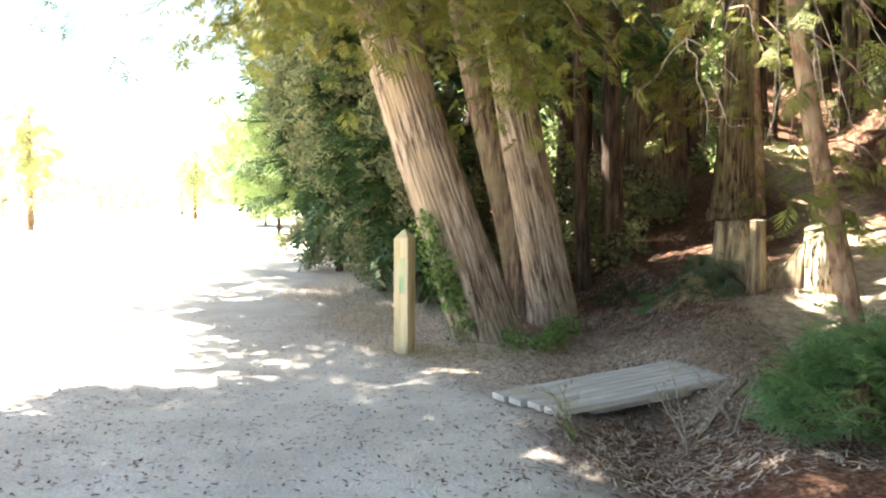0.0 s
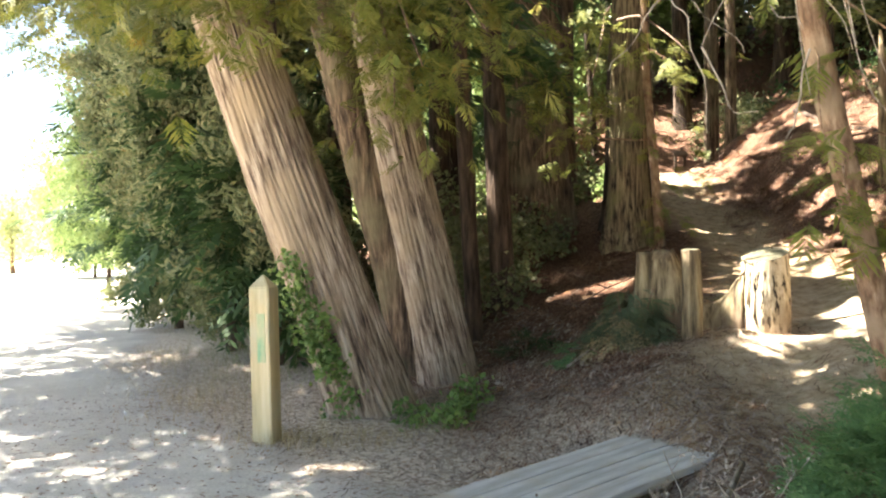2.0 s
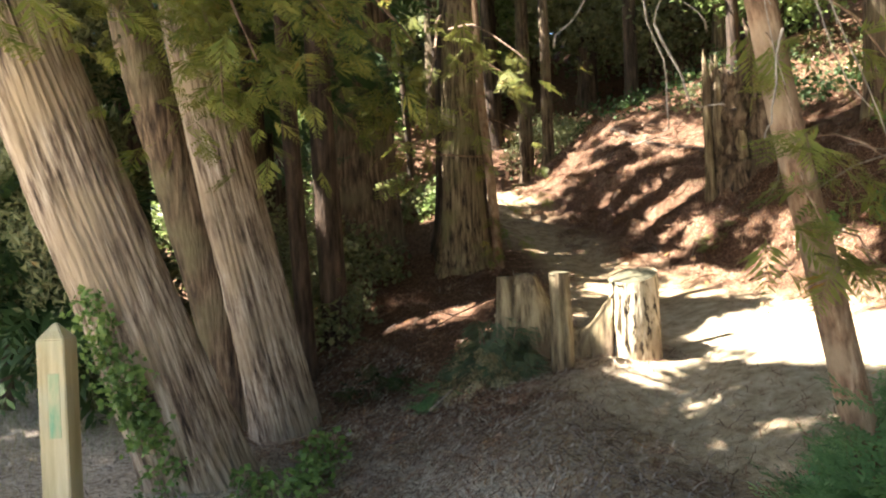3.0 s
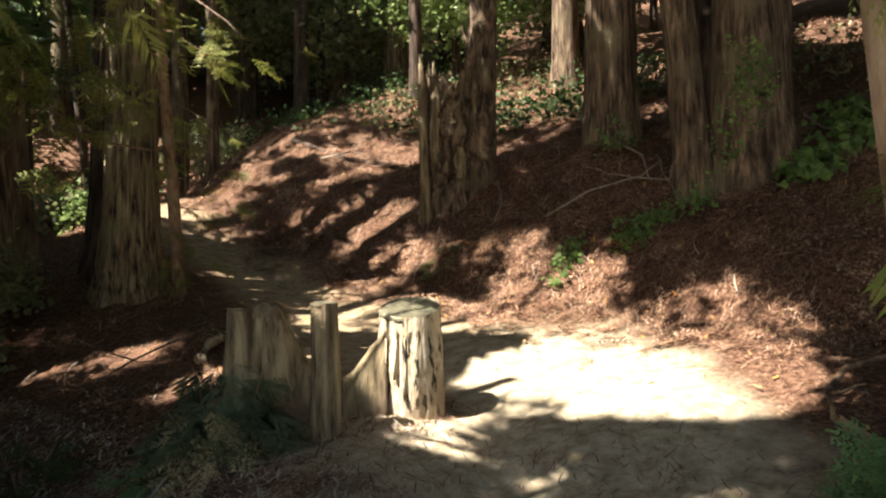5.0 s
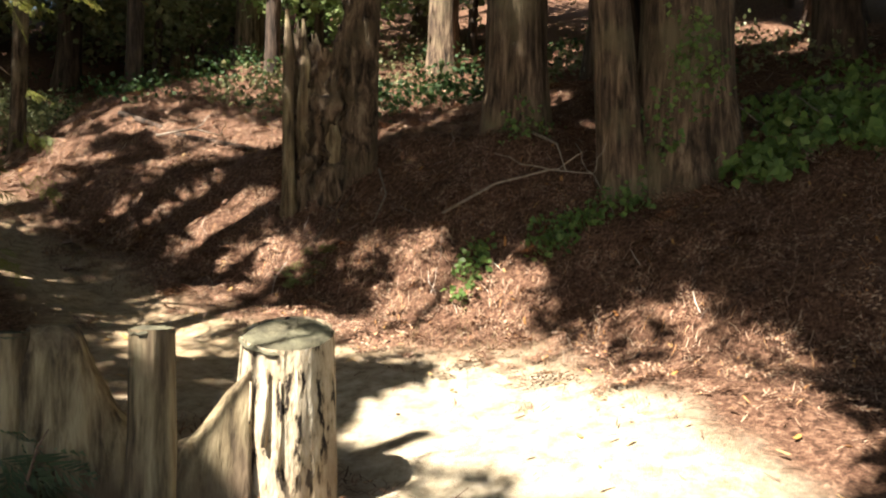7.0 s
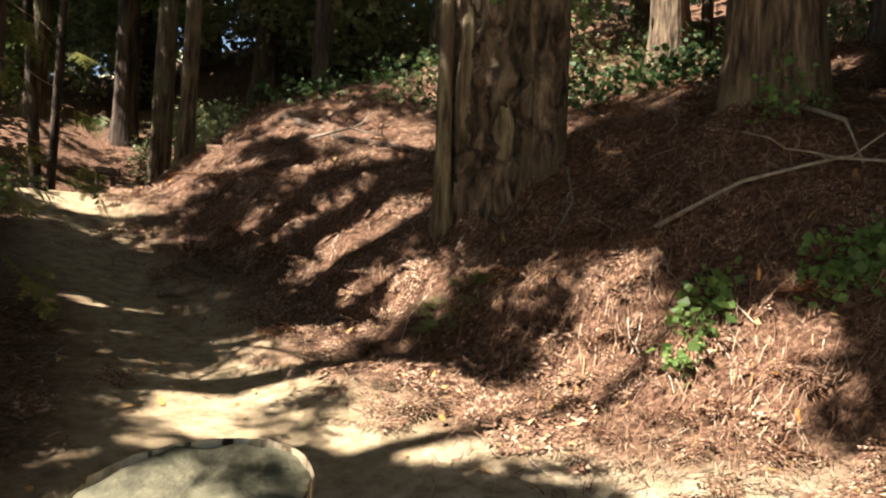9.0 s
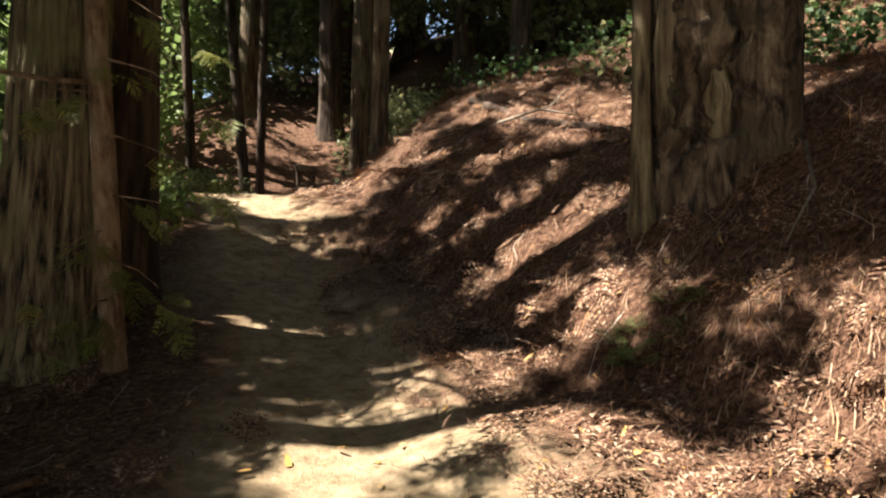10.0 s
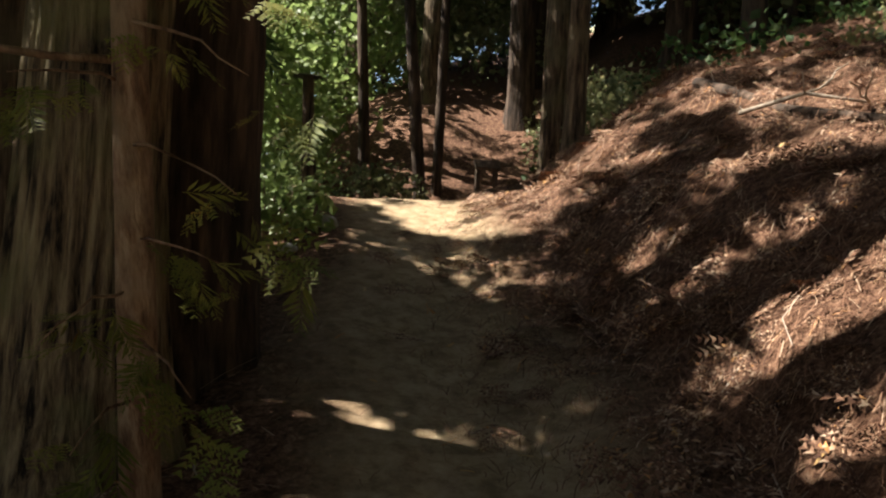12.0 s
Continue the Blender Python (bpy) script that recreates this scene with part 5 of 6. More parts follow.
# ---- hedge trees along the track, the overhanging tree, and the distance ----
def hedge_tree(x, y, rad, z0, z1, count, seed, mat=LEAF, size=1.25):
    t = tree("bay_tree", x, y, "broad bushy evergreen tree overhanging the track", [(0, 0, 0), (0.1, 0, 2), (0, 0, 5)], [0.07, 0.06, 0.03], BARK_DARK, 18, 14, 0.05, 8, 0.2, seed, group="bushy trees along the track")
    rng = np.random.default_rng(seed)
    P = []
    for cx, cy, cz, ax, dip, s in crown_places(rng, (x, y, (z0 + z1) / 2), (rad, rad, (z1 - z0) / 2), int(count / 9), size, hollow=0.55, gaps=False):
        w = rad * rng.uniform(0.14, 0.26)
        for d in rng.normal(size=(14, 3)):
            d /= np.linalg.norm(d)
            q = np.array((cx, cy, cz)) + d * w * rng.uniform(0.5, 1.0) * np.array((1, 1, 0.8))
            P.append((*q, math.atan2(d[1], d[0]) + rng.normal() * 0.4, 0.5 * d[2] - 0.35, 0.75 * size * rng.uniform(0.7, 1.2)))
    A = np.array(P)
    keep = (A[:, 2] > 0.55 + 0.25 * np.sin(A[:, 0] * 3.1 + A[:, 1] * 2.3)) & (in_shade(A[:, :3], A[:, 3], A[:, 4], A[:, 5] * 0.5) | (A[:, 2] < 4.5))
    crown(t, [tuple(q) for q in A[keep]], BAY_LEAVES, mat, seed + 9)
    # dark needle sprays inside stand in for the crown's inner shade
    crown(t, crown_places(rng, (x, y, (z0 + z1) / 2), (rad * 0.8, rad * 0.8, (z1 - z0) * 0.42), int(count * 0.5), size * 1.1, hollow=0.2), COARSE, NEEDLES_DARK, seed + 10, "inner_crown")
    return t


def overhang(t, x, y, z, rx, ry, count, seed):
    """A high bough of leaves added over the track to shade it."""
    rng = np.random.default_rng(seed)
    pl = in_track_shade(crown_places(rng, (x, y, z), (rx, ry, 1.1), count, 1.7, hollow=0.0, gaps=False))
    crown(t, pl, COARSE, LEAF, seed + 1, "shade_bough")
    branch_set(t, [(bent((t.location.x, t.location.y, 4.0), (x, y, z), -0.6), 0.05, 0.02)], BARK_DARK)


def in_track_shade(places):
    A = np.array(places)
    return [p for p, k in zip(places, in_shade(A[:, :3], A[:, 3], A[:, 4], A[:, 5])) if k]


hedge_tree(-1.15, 12.7, 1.45, -0.1, 6.0, 1300, 201)
hedge_tree(-0.5, 11.4, 1.0, 0.0, 3.4, 700, 205)
h2 = hedge_tree(-2.3, 15.8, 1.9, -0.2, 7.0, 1500, 202)
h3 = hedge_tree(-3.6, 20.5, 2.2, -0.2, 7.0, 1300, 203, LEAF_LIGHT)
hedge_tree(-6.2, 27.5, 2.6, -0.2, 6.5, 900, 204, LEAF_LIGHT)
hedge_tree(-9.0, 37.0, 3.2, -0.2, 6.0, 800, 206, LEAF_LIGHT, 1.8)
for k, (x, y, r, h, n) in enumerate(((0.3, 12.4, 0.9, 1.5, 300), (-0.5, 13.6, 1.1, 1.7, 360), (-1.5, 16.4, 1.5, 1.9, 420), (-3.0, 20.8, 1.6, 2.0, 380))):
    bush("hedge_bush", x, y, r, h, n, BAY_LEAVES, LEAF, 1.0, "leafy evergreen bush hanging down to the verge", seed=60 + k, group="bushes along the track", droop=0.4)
# the leaf colour of these bushes carries the glare
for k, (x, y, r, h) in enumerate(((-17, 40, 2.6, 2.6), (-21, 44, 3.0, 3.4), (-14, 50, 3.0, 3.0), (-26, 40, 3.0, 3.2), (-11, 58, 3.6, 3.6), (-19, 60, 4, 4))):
    bush("field_bush", x, y, r, h, 260, LEAVES, LEAF_GLARE, 2.2, "sunlit yellow-green bush across the track", seed=66 + k, group="bushes across the track", stems=0)
overhang(t1, -5.2, 11.6, 7.6, 3.4, 3.2, 800, 221)
overhang(h2, -6.2, 17.0, 8.4, 3.2, 3.4, 800, 222)
overhang(h3, -8.0, 23.0, 9.2, 3.4, 3.4, 600, 223)

shade = tree("overhanging_tree", -7.4, 2.6, "large dark tree overhanging the gravel track", [(0, 0, 0), (0.1, 0, 3), (0.2, 0.2, 8), (0.2, 0.2, 12)], [0.4, 0.34, 0.26, 0.1], BARK_DARK, 32, 24, 0.06, 16, 0.25, 210)
rs = np.random.default_rng(211)
# crown above view, added to shade the track; the hanging sprays do show
top = in_track_shade(crown_places(rs, (-4.9, 4.6, 7.2), (4.2, 5.4, 2.0), 3000, 1.3, hollow=0.0, gaps=False))
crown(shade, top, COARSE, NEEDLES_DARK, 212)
twig = hanging(rs, (-4.6, 9.6, 6.0), (-4.3, 10.4, 3.5), 55, 0.75, 0.25, 0.4) + hanging(rs, (-4.6, 9.6, 6.0), (-3.3, 10.9, 3.65), 40, 0.7, 0.2, 0.3) + hanging(rs, (-4.6, 9.6, 6.0), (-5.0, 10.8, 3.75), 45, 0.7, 0.2, 0.3)
crown(shade, twig, FINE, NEEDLES_DARK, 213, "hanging_sprays")
branch_set(shade, [(bent((-7.1, 3.4, 7.6), (-4.6, 9.6, 6.0), -0.3), 0.07, 0.03), (bent((-4.6, 9.6, 6.0), (-4.3, 10.4, 3.55), -0.2), 0.03, 0.006), (bent((-4.6, 9.6, 6.0), (-3.3, 10.9, 3.7), -0.2), 0.03, 0.006)], BARK_DARK)

# leaf roofs added high up to shade the ground, open over the sun patches
shade_roof([t1, t2, t3, bt1, bt2, bt3, ct1, ct2, snag, south, shade, h2, h3], 320)
shade_roof([bt1, bend, deep_tree], 360, (-3.0, 20.0, 22.0, 36.0), 0.26, 1.7)
shade_roof([ct1, ct2, deep_tree], 380, (13.0, 20.0, 2.0, 22.0), 0.26, 1.7)

# field trees, in leaves paled to stand in for glare
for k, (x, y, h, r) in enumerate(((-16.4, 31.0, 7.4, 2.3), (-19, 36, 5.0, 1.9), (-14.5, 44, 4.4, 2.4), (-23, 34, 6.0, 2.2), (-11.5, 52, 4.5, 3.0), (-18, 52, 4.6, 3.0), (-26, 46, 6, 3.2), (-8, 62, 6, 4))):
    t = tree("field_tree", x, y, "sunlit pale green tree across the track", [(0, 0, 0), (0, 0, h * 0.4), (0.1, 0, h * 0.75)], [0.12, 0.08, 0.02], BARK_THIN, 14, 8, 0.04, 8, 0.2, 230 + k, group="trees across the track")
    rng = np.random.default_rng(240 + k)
    crown(t, crown_places(rng, (x, y, h * 0.5), (r * 0.85, r * 0.85, h * 0.56), 420, 1.3 + 0.4 * (k > 1), hollow=0.0, gaps=False), COARSE if k in (0, 3) else LEAVES, LEAF_GLARE, 250 + k)


def far_wood():
    """Wooded hills all round: a lumpy belt beyond sixty metres."""
    rng = np.random.default_rng(300)
    n, m = 180, 7
    V, F = [], []
    for i in range(n):
        a = 2 * math.pi * i / n
        rr = 95 + 25 * noise.noise(Vector((math.cos(a) * 2, math.sin(a) * 2, 1)))
        hgt = 6 + 3 * noise.noise(Vector((math.cos(a) * 6, math.sin(a) * 6, 2))) + 3 * noise.noise(Vector((math.cos(a) * 40, math.sin(a) * 40, 2)))
        for j in range(m):
            u = j / (m - 1)
            r = rr + 12 * u * u + 3 * noise.noise(Vector((math.cos(a) * 50, math.sin(a) * 50, u * 6)))
            x, y = 3 + r * math.cos(a), 12 + r * math.sin(a)
            V.append((x, y, float(height(x, y)) - 1 + hgt * math.sin(u * 1.57)))
    for i in range(n):
        for j in range(m - 1):
            a, b = i * m, (i + 1) % n * m
            F.append((a + j, b + j, b + j + 1, a + j + 1))
    tagged(new("backdrop_wood", mesh_of("backdrop_wood", V, F, HILL_FAR, True)), "distant wooded hills around the track", "woodland", kind="structure")


far_wood()


def far_foliage(count, seed):
    """The dense leaves deep in the wood that close the view uphill, coloured dark for shade."""
    rng = np.random.default_rng(seed)
    a, r = rng.uniform(radians(-5), radians(125), count), rng.uniform(17, 27, count)
    x, y = 6 + r * np.sin(a), 12 + r * np.cos(a)
    z = height(x, y) + rng.uniform(0.2, 9.0, count) * rng.uniform(0.5, 1, count)
    pl = [tuple(q) for q in np.column_stack([x, y, z, rng.uniform(0, 6.28, count), rng.normal(size=count) * 0.5, rng.uniform(2.4, 4.2, count)])]
    tagged(new("far_foliage", foliage("far_foliage", LEAVES, pl, NEEDLES_DARK, rng)), "dense foliage deep in the wood, darkened for shade", "woodland", kind="stuff")


far_foliage(5200, 305)


# ---- things beside the upper trail ----
def trail_sign(x, y):
    z = land(x, y)
    t = thing("trail_sign", x, y, z, "small wooden trail sign with a slanted board, darkened for shade", "sign")
    t.scale = (0.7, 0.7, 0.8)
    for dx, dy in ((-0.16, 0.0), (0.16, 0.05)):
        o = part("post", box_mesh("post", 0.07, 0.07, 0.75, SIGN_WOOD, 0.006, (0, 0, 0.3)), t)
        o.location = (dx, dy, 0)
    o = part("board", box_mesh("board", 0.46, 0.05, 0.14, SIGN_WOOD, 0.006), t)
    o.location = (0, 0.0, 0.66)
    o.rotation_euler = (radians(-35), 0, radians(8))


trail_sign(7.62, 18.9)
bx, by = 5.75, 20.4
brk = thing("broken_stem", bx, by, land(bx, by), "broken reddish stem with a flat top among leaves", "dead tree")
V, F = trunk_verts([(0, 0, -0.2), (-0.05, 0, 1.0), (-0.08, 0, 1.9)], [0.13, 0.085, 0.07], 20, 24, 0.1, 7, 0.3, 4, 301)
part("stem", mesh_of("stem", V, F, BARK_RED, True), brk)
o = part("cap", cut_top("cap", 0.2, STUMP_CUT, 4, 20), brk)
o.location = (-0.08, 0, 1.9)

# the dark log and loose branches on the bank
lx = [(8.30, 15.6), (8.18, 14.9), (8.06, 14.2), (8.02, 13.5), (8.08, 12.9)]
log = thing("fallen_log", 8.1, 14.2, land(8.1, 14.2), "thin dark fallen log half sunk in needles", "log")
V, F = tubes([([(x - 8.1, y - 14.2, land(x, y) + 0.02 - log.location.z) for x, y in lx], 0.045, 0.03)], 10)
part("stem", mesh_of("stem", V, F, BARK_DARK, True), log)


def stick(pts, r0, r1, label, mat=DRY_TWIG, lift=0.02, name="fallen_branch", forks=0, seed=1, arch=0.0):
    rng = random.Random(seed)
    x0, y0 = pts[0]
    z0 = land(x0, y0)
    k = len(pts)
    t = thing(name, x0, y0, z0, label, "branch")
    line = [(x - x0, y - y0, land(x, y) - z0 + lift + r0 + arch * 4 * (i / (k - 1)) * (1 - i / (k - 1))) for i, (x, y) in enumerate(pts)]
    lines = [(line, r0, r1)]
    V, F = tubes(lines, 7)
    part("stem", mesh_of("stem", V, F, mat, True), t)
    for f in range(forks):
        b = Vector(line[rng.randrange(1, k)])
        e = b + Vector((rng.uniform(-0.4, 0.4), rng.uniform(-0.4, 0.4), rng.uniform(0.05, 0.3)))
        V, F = tubes([(bent(b, e, 0.02, 4, 0.02, rng), r1 * 0.9 + 0.002, 0.003)], 5)
        part("side_branch", mesh_of("side_branch", V, F, mat, True), t)
    return t


stick([(4.45, 6.05), (4.55, 6.3), (4.75, 6.4), (5.1, 6.42), (5.6, 6.3), (6.1, 6.25)], 0.028, 0.012, "crooked grey fallen branch at the clearing's edge", BARK_THIN, 0.02, forks=3, seed=2, arch=0.10)
stick([(4.5, 6.2), (4.42, 6.0), (4.3, 5.8)], 0.03, 0.02, "short grey broken branch on the dirt", BARK_THIN, 0.0, seed=3)
stick([(6.7, 10.95), (7.0, 10.98), (7.32, 11.0)], 0.012, 0.008, "grey stick lying down the bank", DRY_TWIG, seed=4)
stick([(7.05, 9.85), (7.3, 9.5), (7.5, 9.1), (7.55, 8.75), (7.35, 8.5)], 0.012, 0.005, "thin arching bare branch on the bank", TWIG, forks=5, seed=5, arch=0.16)
stick([(8.0, 9.5), (7.85, 9.2), (7.7, 9.05)], 0.016, 0.01, "grey fallen branch leaning downhill", TWIG, seed=6, arch=0.1)
stick([(7.6, 10.9), (7.3, 10.6), (7.05, 10.55)], 0.012, 0.006, "pale stick by the snag", TWIG, seed=7, arch=0.05)
stick([(7.9, 14.4), (8.0, 13.9), (8.2, 13.6)], 0.016, 0.008, "pale forked stick beside a log", TWIG, forks=4, seed=8, arch=0.12)
stick([(1.75, 5.3), (2.0, 5.65), (2.25, 5.95)], 0.02, 0.014, "grey stick lying in the ditch", TWIG, seed=9)
stick([(4.1, 11.2), (3.6, 10.9), (3.2, 10.9), (2.9, 11.0)], 0.014, 0.006, "thin bent branch on dark ground", DRY_TWIG, forks=3, seed=10, arch=0.12)
stick([(2.1, 8.75), (2.35, 8.9), (2.7, 8.8)], 0.012, 0.006, "thin dry stick on the ground", TWIG, seed=11, arch=0.04)
stick([(3.55, 10.55), (3.75, 10.75), (4.1, 10.85)], 0.05, 0.03, "pale broken root chunk", STUMP_WOOD, seed=12)
stick([(9.4, 6.9), (9.0, 7.2), (8.9, 7.6)], 0.012, 0.006, "bare twig among ivy", TWIG, forks=2, seed=13, arch=0.1)
stick([(9.9, 8.0), (10.2, 7.0), (10.4, 6.0)], 0.07, 0.05, "dark fallen log on the hillside", BARK_DARK, name="fallen_log", seed=14)


def dead_weed(x, y, hgt, seed, mat=TWIG, label="dry branching weed stalk beside the footbridge"):
    rng = random.Random(seed)
    t = thing("dead_weed", x, y, land(x, y), label, "weed")
    lines, heads = [], []
    for k in range(5):
        a = rng.uniform(0, 6.28)
        e = Vector((math.cos(a) * hgt * 0.55, math.sin(a) * hgt * 0.55, hgt * rng.uniform(0.6, 1.0)))
        mid = bent((0, 0, 0), e, -0.02, 6, 0.015, rng)
        lines.append((mid, 0.006, 0.0025))
        for q in range(3):
            b = Vector(mid[rng.randrange(3, 6)])
            f = b + Vector((rng.uniform(-0.14, 0.14), rng.uniform(-0.14, 0.14), rng.uniform(0.0, 0.12)))
            lines.append((bent(b, f, 0, 3, 0.006, rng), 0.0028, 0.0015))
            heads += [(*f, rng.uniform(0, 6), rng.uniform(-1, 1), 0.3)]
    for q in lines:
        V, F = tubes([q], 5)
        part("stalk", mesh_of("stalk", V, F, mat, True), t)
    tagged(part("seed_head", foliage("seed_head", SMALL_LEAVES, heads, LITTER_GREY, np.random.default_rng(seed)), t), kind="stuff")


dead_weed(1.62, 5.02, 0.55, 5)
dead_weed(1.95, 5.25, 0.42, 6)
dead_weed(0.92, 5.05, 0.36, 7, GRASS, "pale green weed stalk at the track's edge")


# ---- litter: needles, twigs, leaves and grass ----
def scatter(rng, count, area, keep):
    """Places in an area, thinned out by keep()."""
    X, Y = np.zeros(0), np.zeros(0)
    while len(X) < count:
        x, y = rng.uniform(area[0], area[1], count), rng.uniform(area[2], area[3], count)
        ok = rng.uniform(size=count) < keep(x, y)
        X, Y = np.r_[X, x[ok]], np.r_[Y, y[ok]]
    return X[:count], Y[:count]


def flakes(name, count, area, keep, length, width, mat, label, category, seed, lift=0.012, tilt=0.25):
    """Loose slips lying on the ground, each a bent strip."""
    rng = np.random.default_rng(seed)
    x, y = scatter(rng, count, area, keep)
    z = lay(x, y) + rng.uniform(0.002, lift, count)
    a = rng.uniform(0, 6.28, count)
    L, w = length * rng.uniform(0.5, 1.4, count), width * rng.uniform(0.6, 1.4, count)
    dx, dy = np.cos(a) * L / 2, np.sin(a) * L / 2
    za, zb = z + rng.normal(size=count) * tilt * L * 0.5, z + np.abs(rng.normal(size=count)) * tilt * L * 0.6
    g = (lay(x + dx, y + dy) - lay(x - dx, y - dy)) / 2
    nx, ny = -np.sin(a) * w / 2, np.cos(a) * w / 2
    bx_, by_ = rng.normal(size=count) * L * 0.08, rng.normal(size=count) * L * 0.08
    zm = np.maximum((za + zb) / 2, z)
    V = np.stack([np.stack(q, 1) for q in ((x - dx - nx, y - dy - ny, za - g), (x - dx + nx, y - dy + ny, za - g), (x + bx_ + nx, y + by_ + ny, zm), (x + bx_ - nx, y + by_ - ny, zm),
                                           (x + dx + nx * 0.6, y + dy + ny * 0.6, zb + g), (x + dx - nx * 0.6, y + dy - ny * 0.6, zb + g))], 1).reshape(-1, 3)
    k = np.arange(count)[:, None] * 6
    F = np.concatenate([k + np.array([[0, 1, 2, 3]]), k + np.array([[3, 2, 4, 5]])])
    tagged(new(name, mesh_of(name, V, F, mat)), label, category, kind="stuff")


def on_bank(x, y):
    q = x - np.interp(y, FOOT_Y, FOOT_X)
    return np.where(q > -0.75, np.clip(0.05 + (q + 0.75) / 0.9, 0, 1), 0.015)


def off_trail(x, y):
    q = np.abs(x - np.interp(y, TRAIL_Y, TRAIL_X))
    return np.where((x < 0.9) | (y < 4), 0.0, np.clip((q - 0.5) / 0.8, 0.012, 1) * np.where((np.abs(x - 5.0) < 1.1) & (np.abs(y - 7.5) < 1.5), 0.06, 1.0))


def on_verge(x, y):
    e = np.interp(y, [0, 5.6, 7.2, 9, 13, 20], [1.0, 0.85, -0.15, -1.2, -2.4, -3.2])
    return np.where(x < 2.6, np.clip((x - e + 0.5) / 0.7, 0.02, 1), 0.0)


flakes("needle_litter", 92000, (5.0, 10.5, 5.5, 18), on_bank, 0.066, 0.0038, LITTER, "reddish fallen redwood needles and sprays on the bank", "leaf litter", 401, 0.035, 0.35)
flakes("needle_litter", 9000, (9.5, 15, 4.5, 15), lambda x, y: 0.7 + 0 * x, 0.16, 0.014, LITTER, "brown needle litter on the hillside", "leaf litter", 407, 0.04, 0.3)
flakes("needle_litter", 9000, (0.9, 6.0, 6.5, 14), off_trail, 0.06, 0.006, LITTER, "fallen needles and twigs on shaded ground", "leaf litter", 402, 0.02, 0.25)
flakes("bark_chips", 17000, (-3.2, 2.6, 4.2, 13), on_verge, 0.065, 0.011, LITTER_GREY, "grey chips and dead leaves along the track", "leaf litter", 403, 0.015, 0.2)
flakes("fallen_leaves", 5200, (-3.4, 1.3, 1.5, 10), lambda x, y: 0.5 + 0 * x, 0.032, 0.013, LITTER, "scattered leaves on the gravel track", "leaf litter", 404, 0.006, 0.1)
flakes("fallen_leaves", 420, (4.0, 9.5, 6, 17), lambda x, y: 0.6 + 0 * x, 0.045, 0.019, FALLEN, "scattered orange fallen leaves", "leaf litter", 405, 0.03, 0.3)
flakes("fallen_twigs", 900, (0.9, 9.5, 4.4, 17), off_trail, 0.20, 0.006, LITTER_GREY, "thin fallen twigs over the ground", "leaf litter", 406, 0.03, 0.12)


flakes("twig_litter", 11000, (0.6, 4.2, 4.6, 9.8), lambda x, y: np.clip((x - 0.5) / 0.8, 0, 1) * np.where((x > 2.9) & (y < 8.3), 0.25, 1.0), 0.085, 0.006, LITTER, "brown twigs and needles round the footbridge", "leaf litter", 408, 0.02, 0.22)
flakes("twig_litter", 9000, (0.4, 3.6, 4.4, 9.6), lambda x, y: np.clip((x - 0.4) / 0.6, 0, 1) * np.where((x > 2.9) & (y < 8.3), 0.2, 1.0), 0.075, 0.007, LITTER_GREY, "grey twigs and dead leaves round the footbridge", "leaf litter", 409, 0.02, 0.22)


def grass(name, count, spots, hgt, mat, label, seed):
    rng = np.random.default_rng(seed)
    V = []
    for _ in range(count):
        x0, y0, rx, ry = spots[int(rng.integers(len(spots)))]
        x, y = x0 + rng.normal() * rx, y0 + rng.normal() * ry
        z, h, a = land(x, y) - 0.01, hgt * rng.uniform(0.4, 1.3), rng.uniform(0, 6.28)
        dx, dy, w = math.cos(a) * h * 0.5, math.sin(a) * h * 0.5, 0.003 + 0.012 * hgt
        V += [(x - dy / h * w, y + dx / h * w, z), (x + dy / h * w, y - dx / h * w, z), (x + dx, y + dy, z + h)]
    F = np.arange(len(V)).reshape(-1, 3)
    tagged(new(name, mesh_of(name, V, F, mat)), label, "grass", kind="stuff")


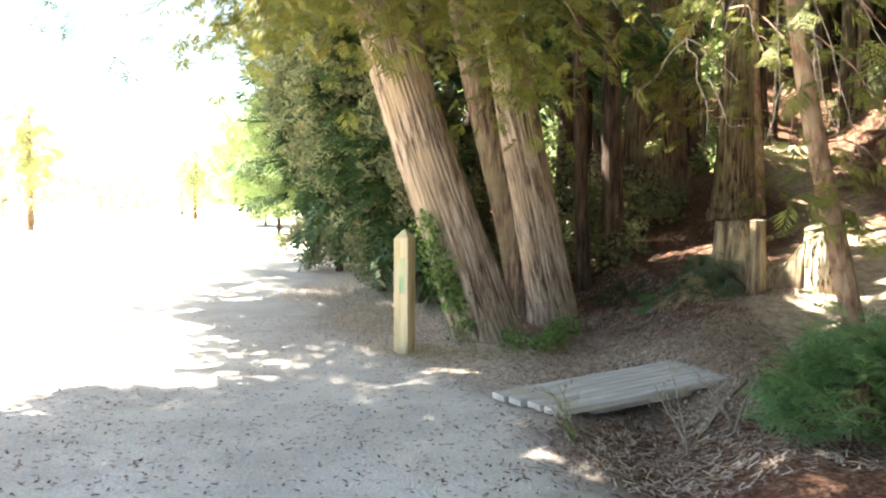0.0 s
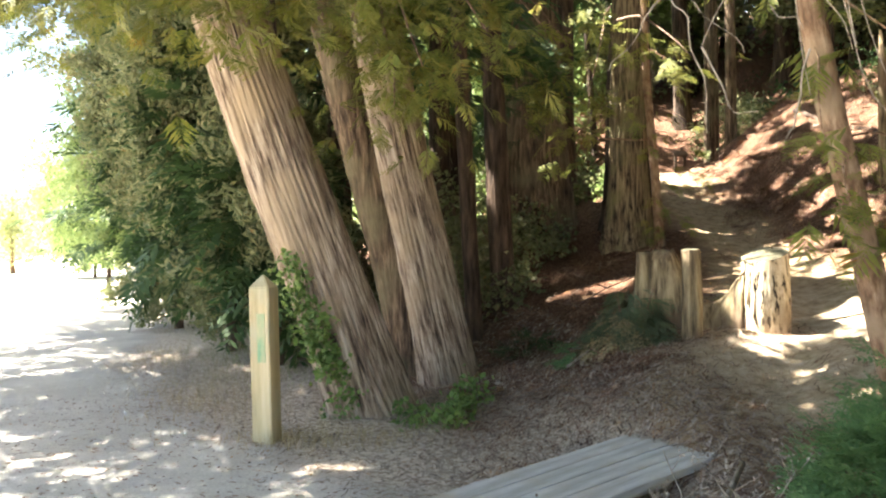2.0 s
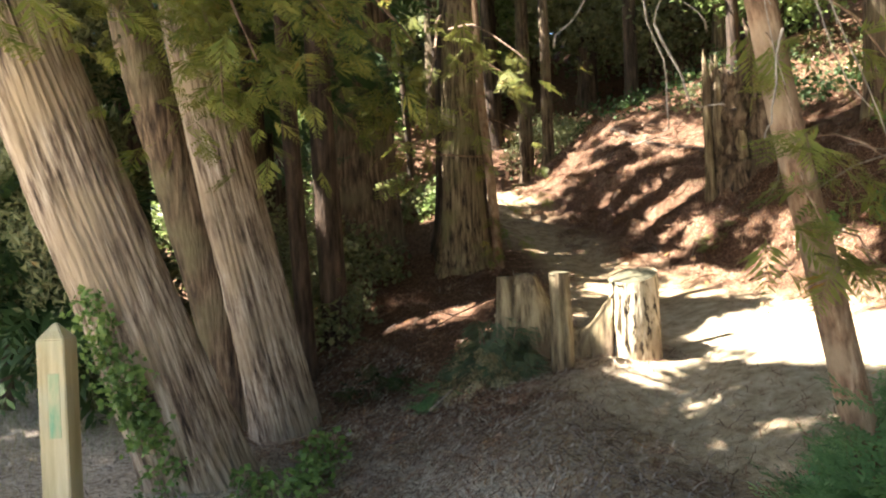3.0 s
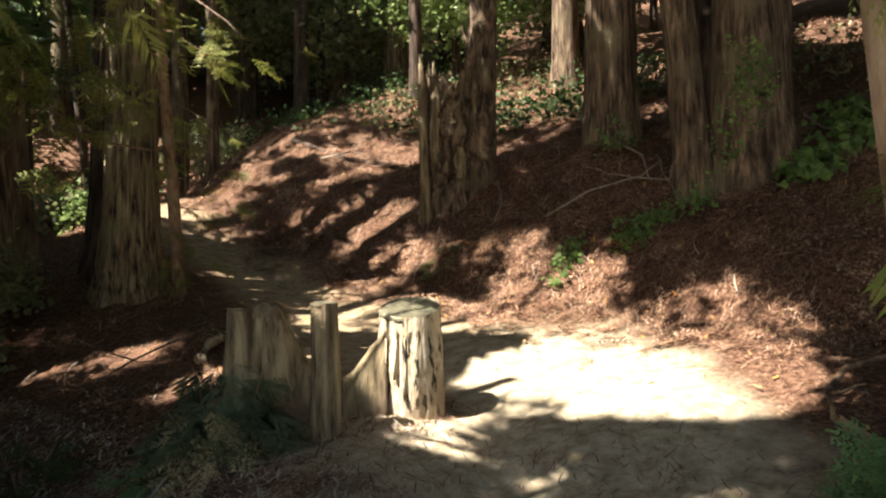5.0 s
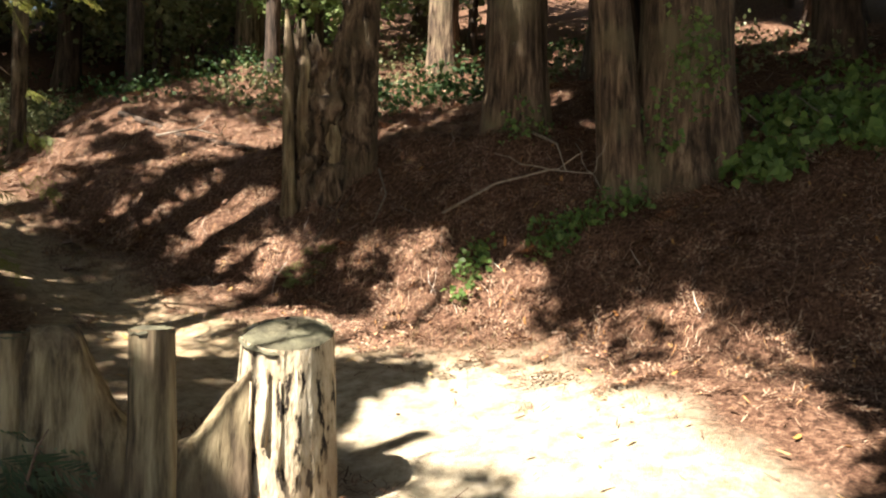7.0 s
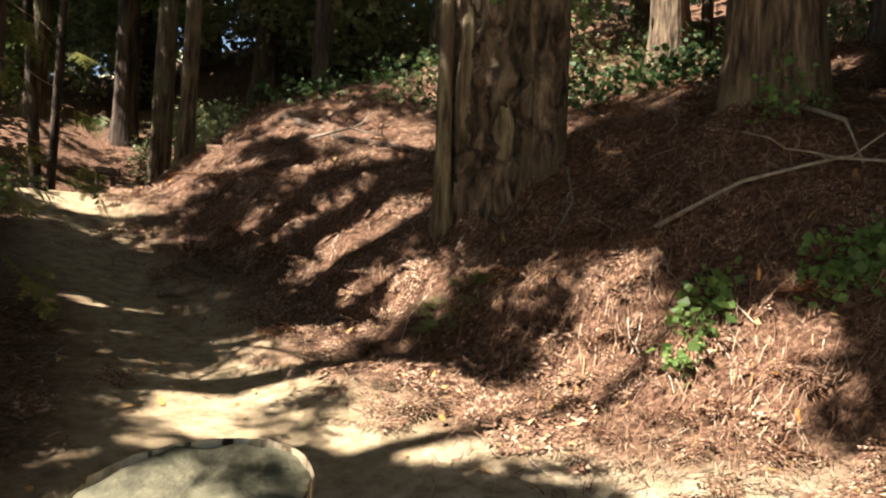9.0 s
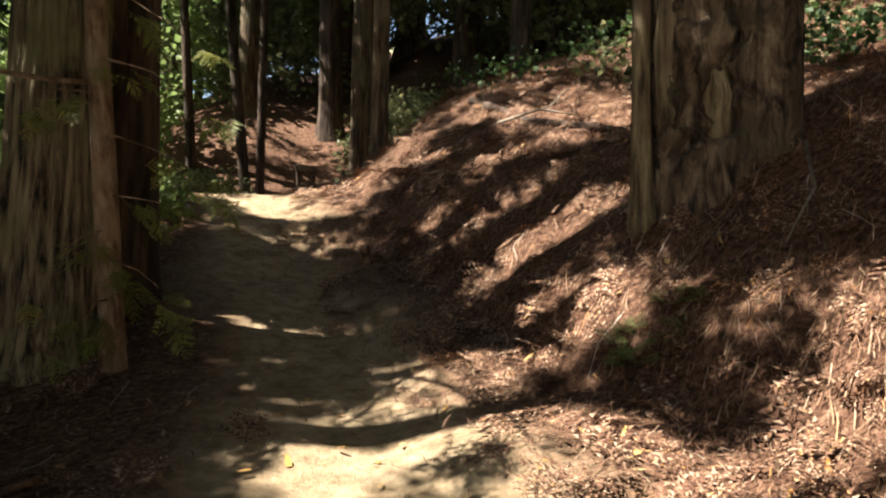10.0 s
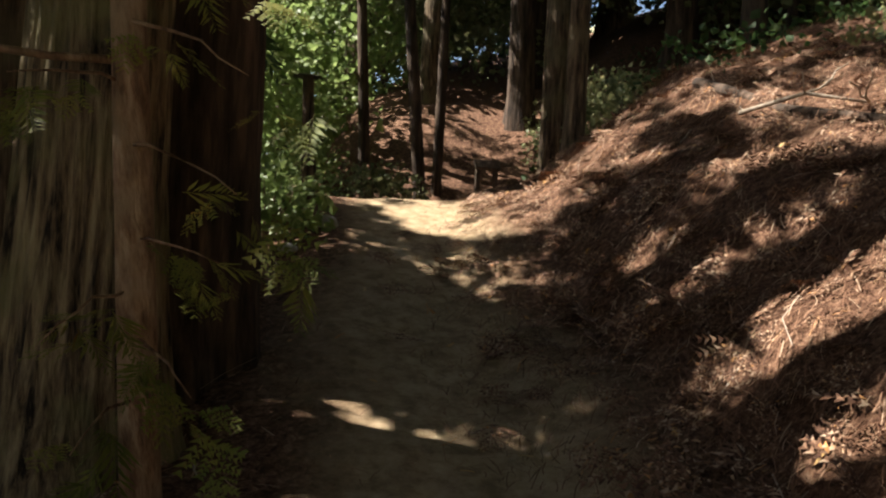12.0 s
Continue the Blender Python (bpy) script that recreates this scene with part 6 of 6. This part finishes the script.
grass("dry_grass", 2600, [(-0.25, 7.75, 0.16, 0.12), (-0.9, 9.0, 0.35, 0.5), (-1.3, 10.5, 0.4, 0.8), (0.3, 7.6, 0.35, 0.15), (-1.8, 12.5, 0.4, 1.0), (-0.9, 10.2, 0.3, 0.6)], 0.11, DRY_GRASS, "dry straw-coloured grass along the track", 411)
grass("green_grass", 900, [(-5.0, 22.0, 0.5, 1.4), (-0.2, 10.9, 0.5, 0.7), (-1.1, 12.2, 0.4, 0.8)], 0.16, GRASS, "sparse green grass at the track's edge", 412)
grass("dry_grass", 700, [(6.7, 10.2, 0.3, 0.5), (6.0, 9.0, 0.3, 0.6)], 0.09, DRY_GRASS, "dry blades at the foot of the bank", 413)

def dead_sprays(name, count, area, keep, size, label, seed):
    rng = np.random.default_rng(seed)
    x, y = scatter(rng, count, area, keep)
    a = rng.uniform(0, 6.28, count)
    g = (lay(x + 0.1 * np.cos(a), y + 0.1 * np.sin(a)) - lay(x, y)) / 0.1
    pl = [tuple(q) for q in np.column_stack([x, y, lay(x, y) + 0.02, a, np.arctan(g) + rng.uniform(0.0, 0.3, count), size * rng.uniform(0.6, 1.4, count)])]
    tagged(new(name, foliage(name, FINE, pl, LITTER, rng)), label, "leaf litter", kind="stuff")


dead_sprays("dead_sprays", 1500, (5.2, 9.5, 6.0, 17), on_bank, 0.55, "rust-brown fallen redwood sprays on the bank", 421)
dead_sprays("dead_sprays", 260, (0.9, 5.0, 7.5, 13), off_trail, 0.5, "brown fallen sprays on shaded ground", 422)

for k, (x, y, r, h, n) in enumerate(((9.4, 25.6, 1.7, 3.6, 420), (8.2, 26.8, 1.6, 3.4, 380), (10.6, 27.5, 1.8, 3.6, 400))):
    bush("leafy_shrub", x, y, r, h, n, LEAVES, LEAF, 1.6, "tall leafy shrub at the bend of the trail", seed=90 + k, group="shrubs in the dell")

# a few pale stones by the trail
for k, (x, y, s) in enumerate(((2.42, 9.35, 0.035), (5.4, 15.6, 0.09), (5.1, 15.0, 0.06), (1.55, 9.05, 0.03))):
    bm = bmesh.new()
    bmesh.ops.create_icosphere(bm, subdivisions=3, radius=s)
    for v in bm.verts:
        v.co += noise.noise_vector(v.co * (1.2 / s) + Vector((k * 7, 0, 0))) * s * 0.25
        v.co.z *= 0.6
    me = bpy.data.meshes.new("stone")
    bm.to_mesh(me)
    bm.free()
    me.materials.append(STONE)
    solid("stone", me, x, y, land(x, y) + s * 0.3, "small pale stone lying on the ground", "stone", "stones by the trail")
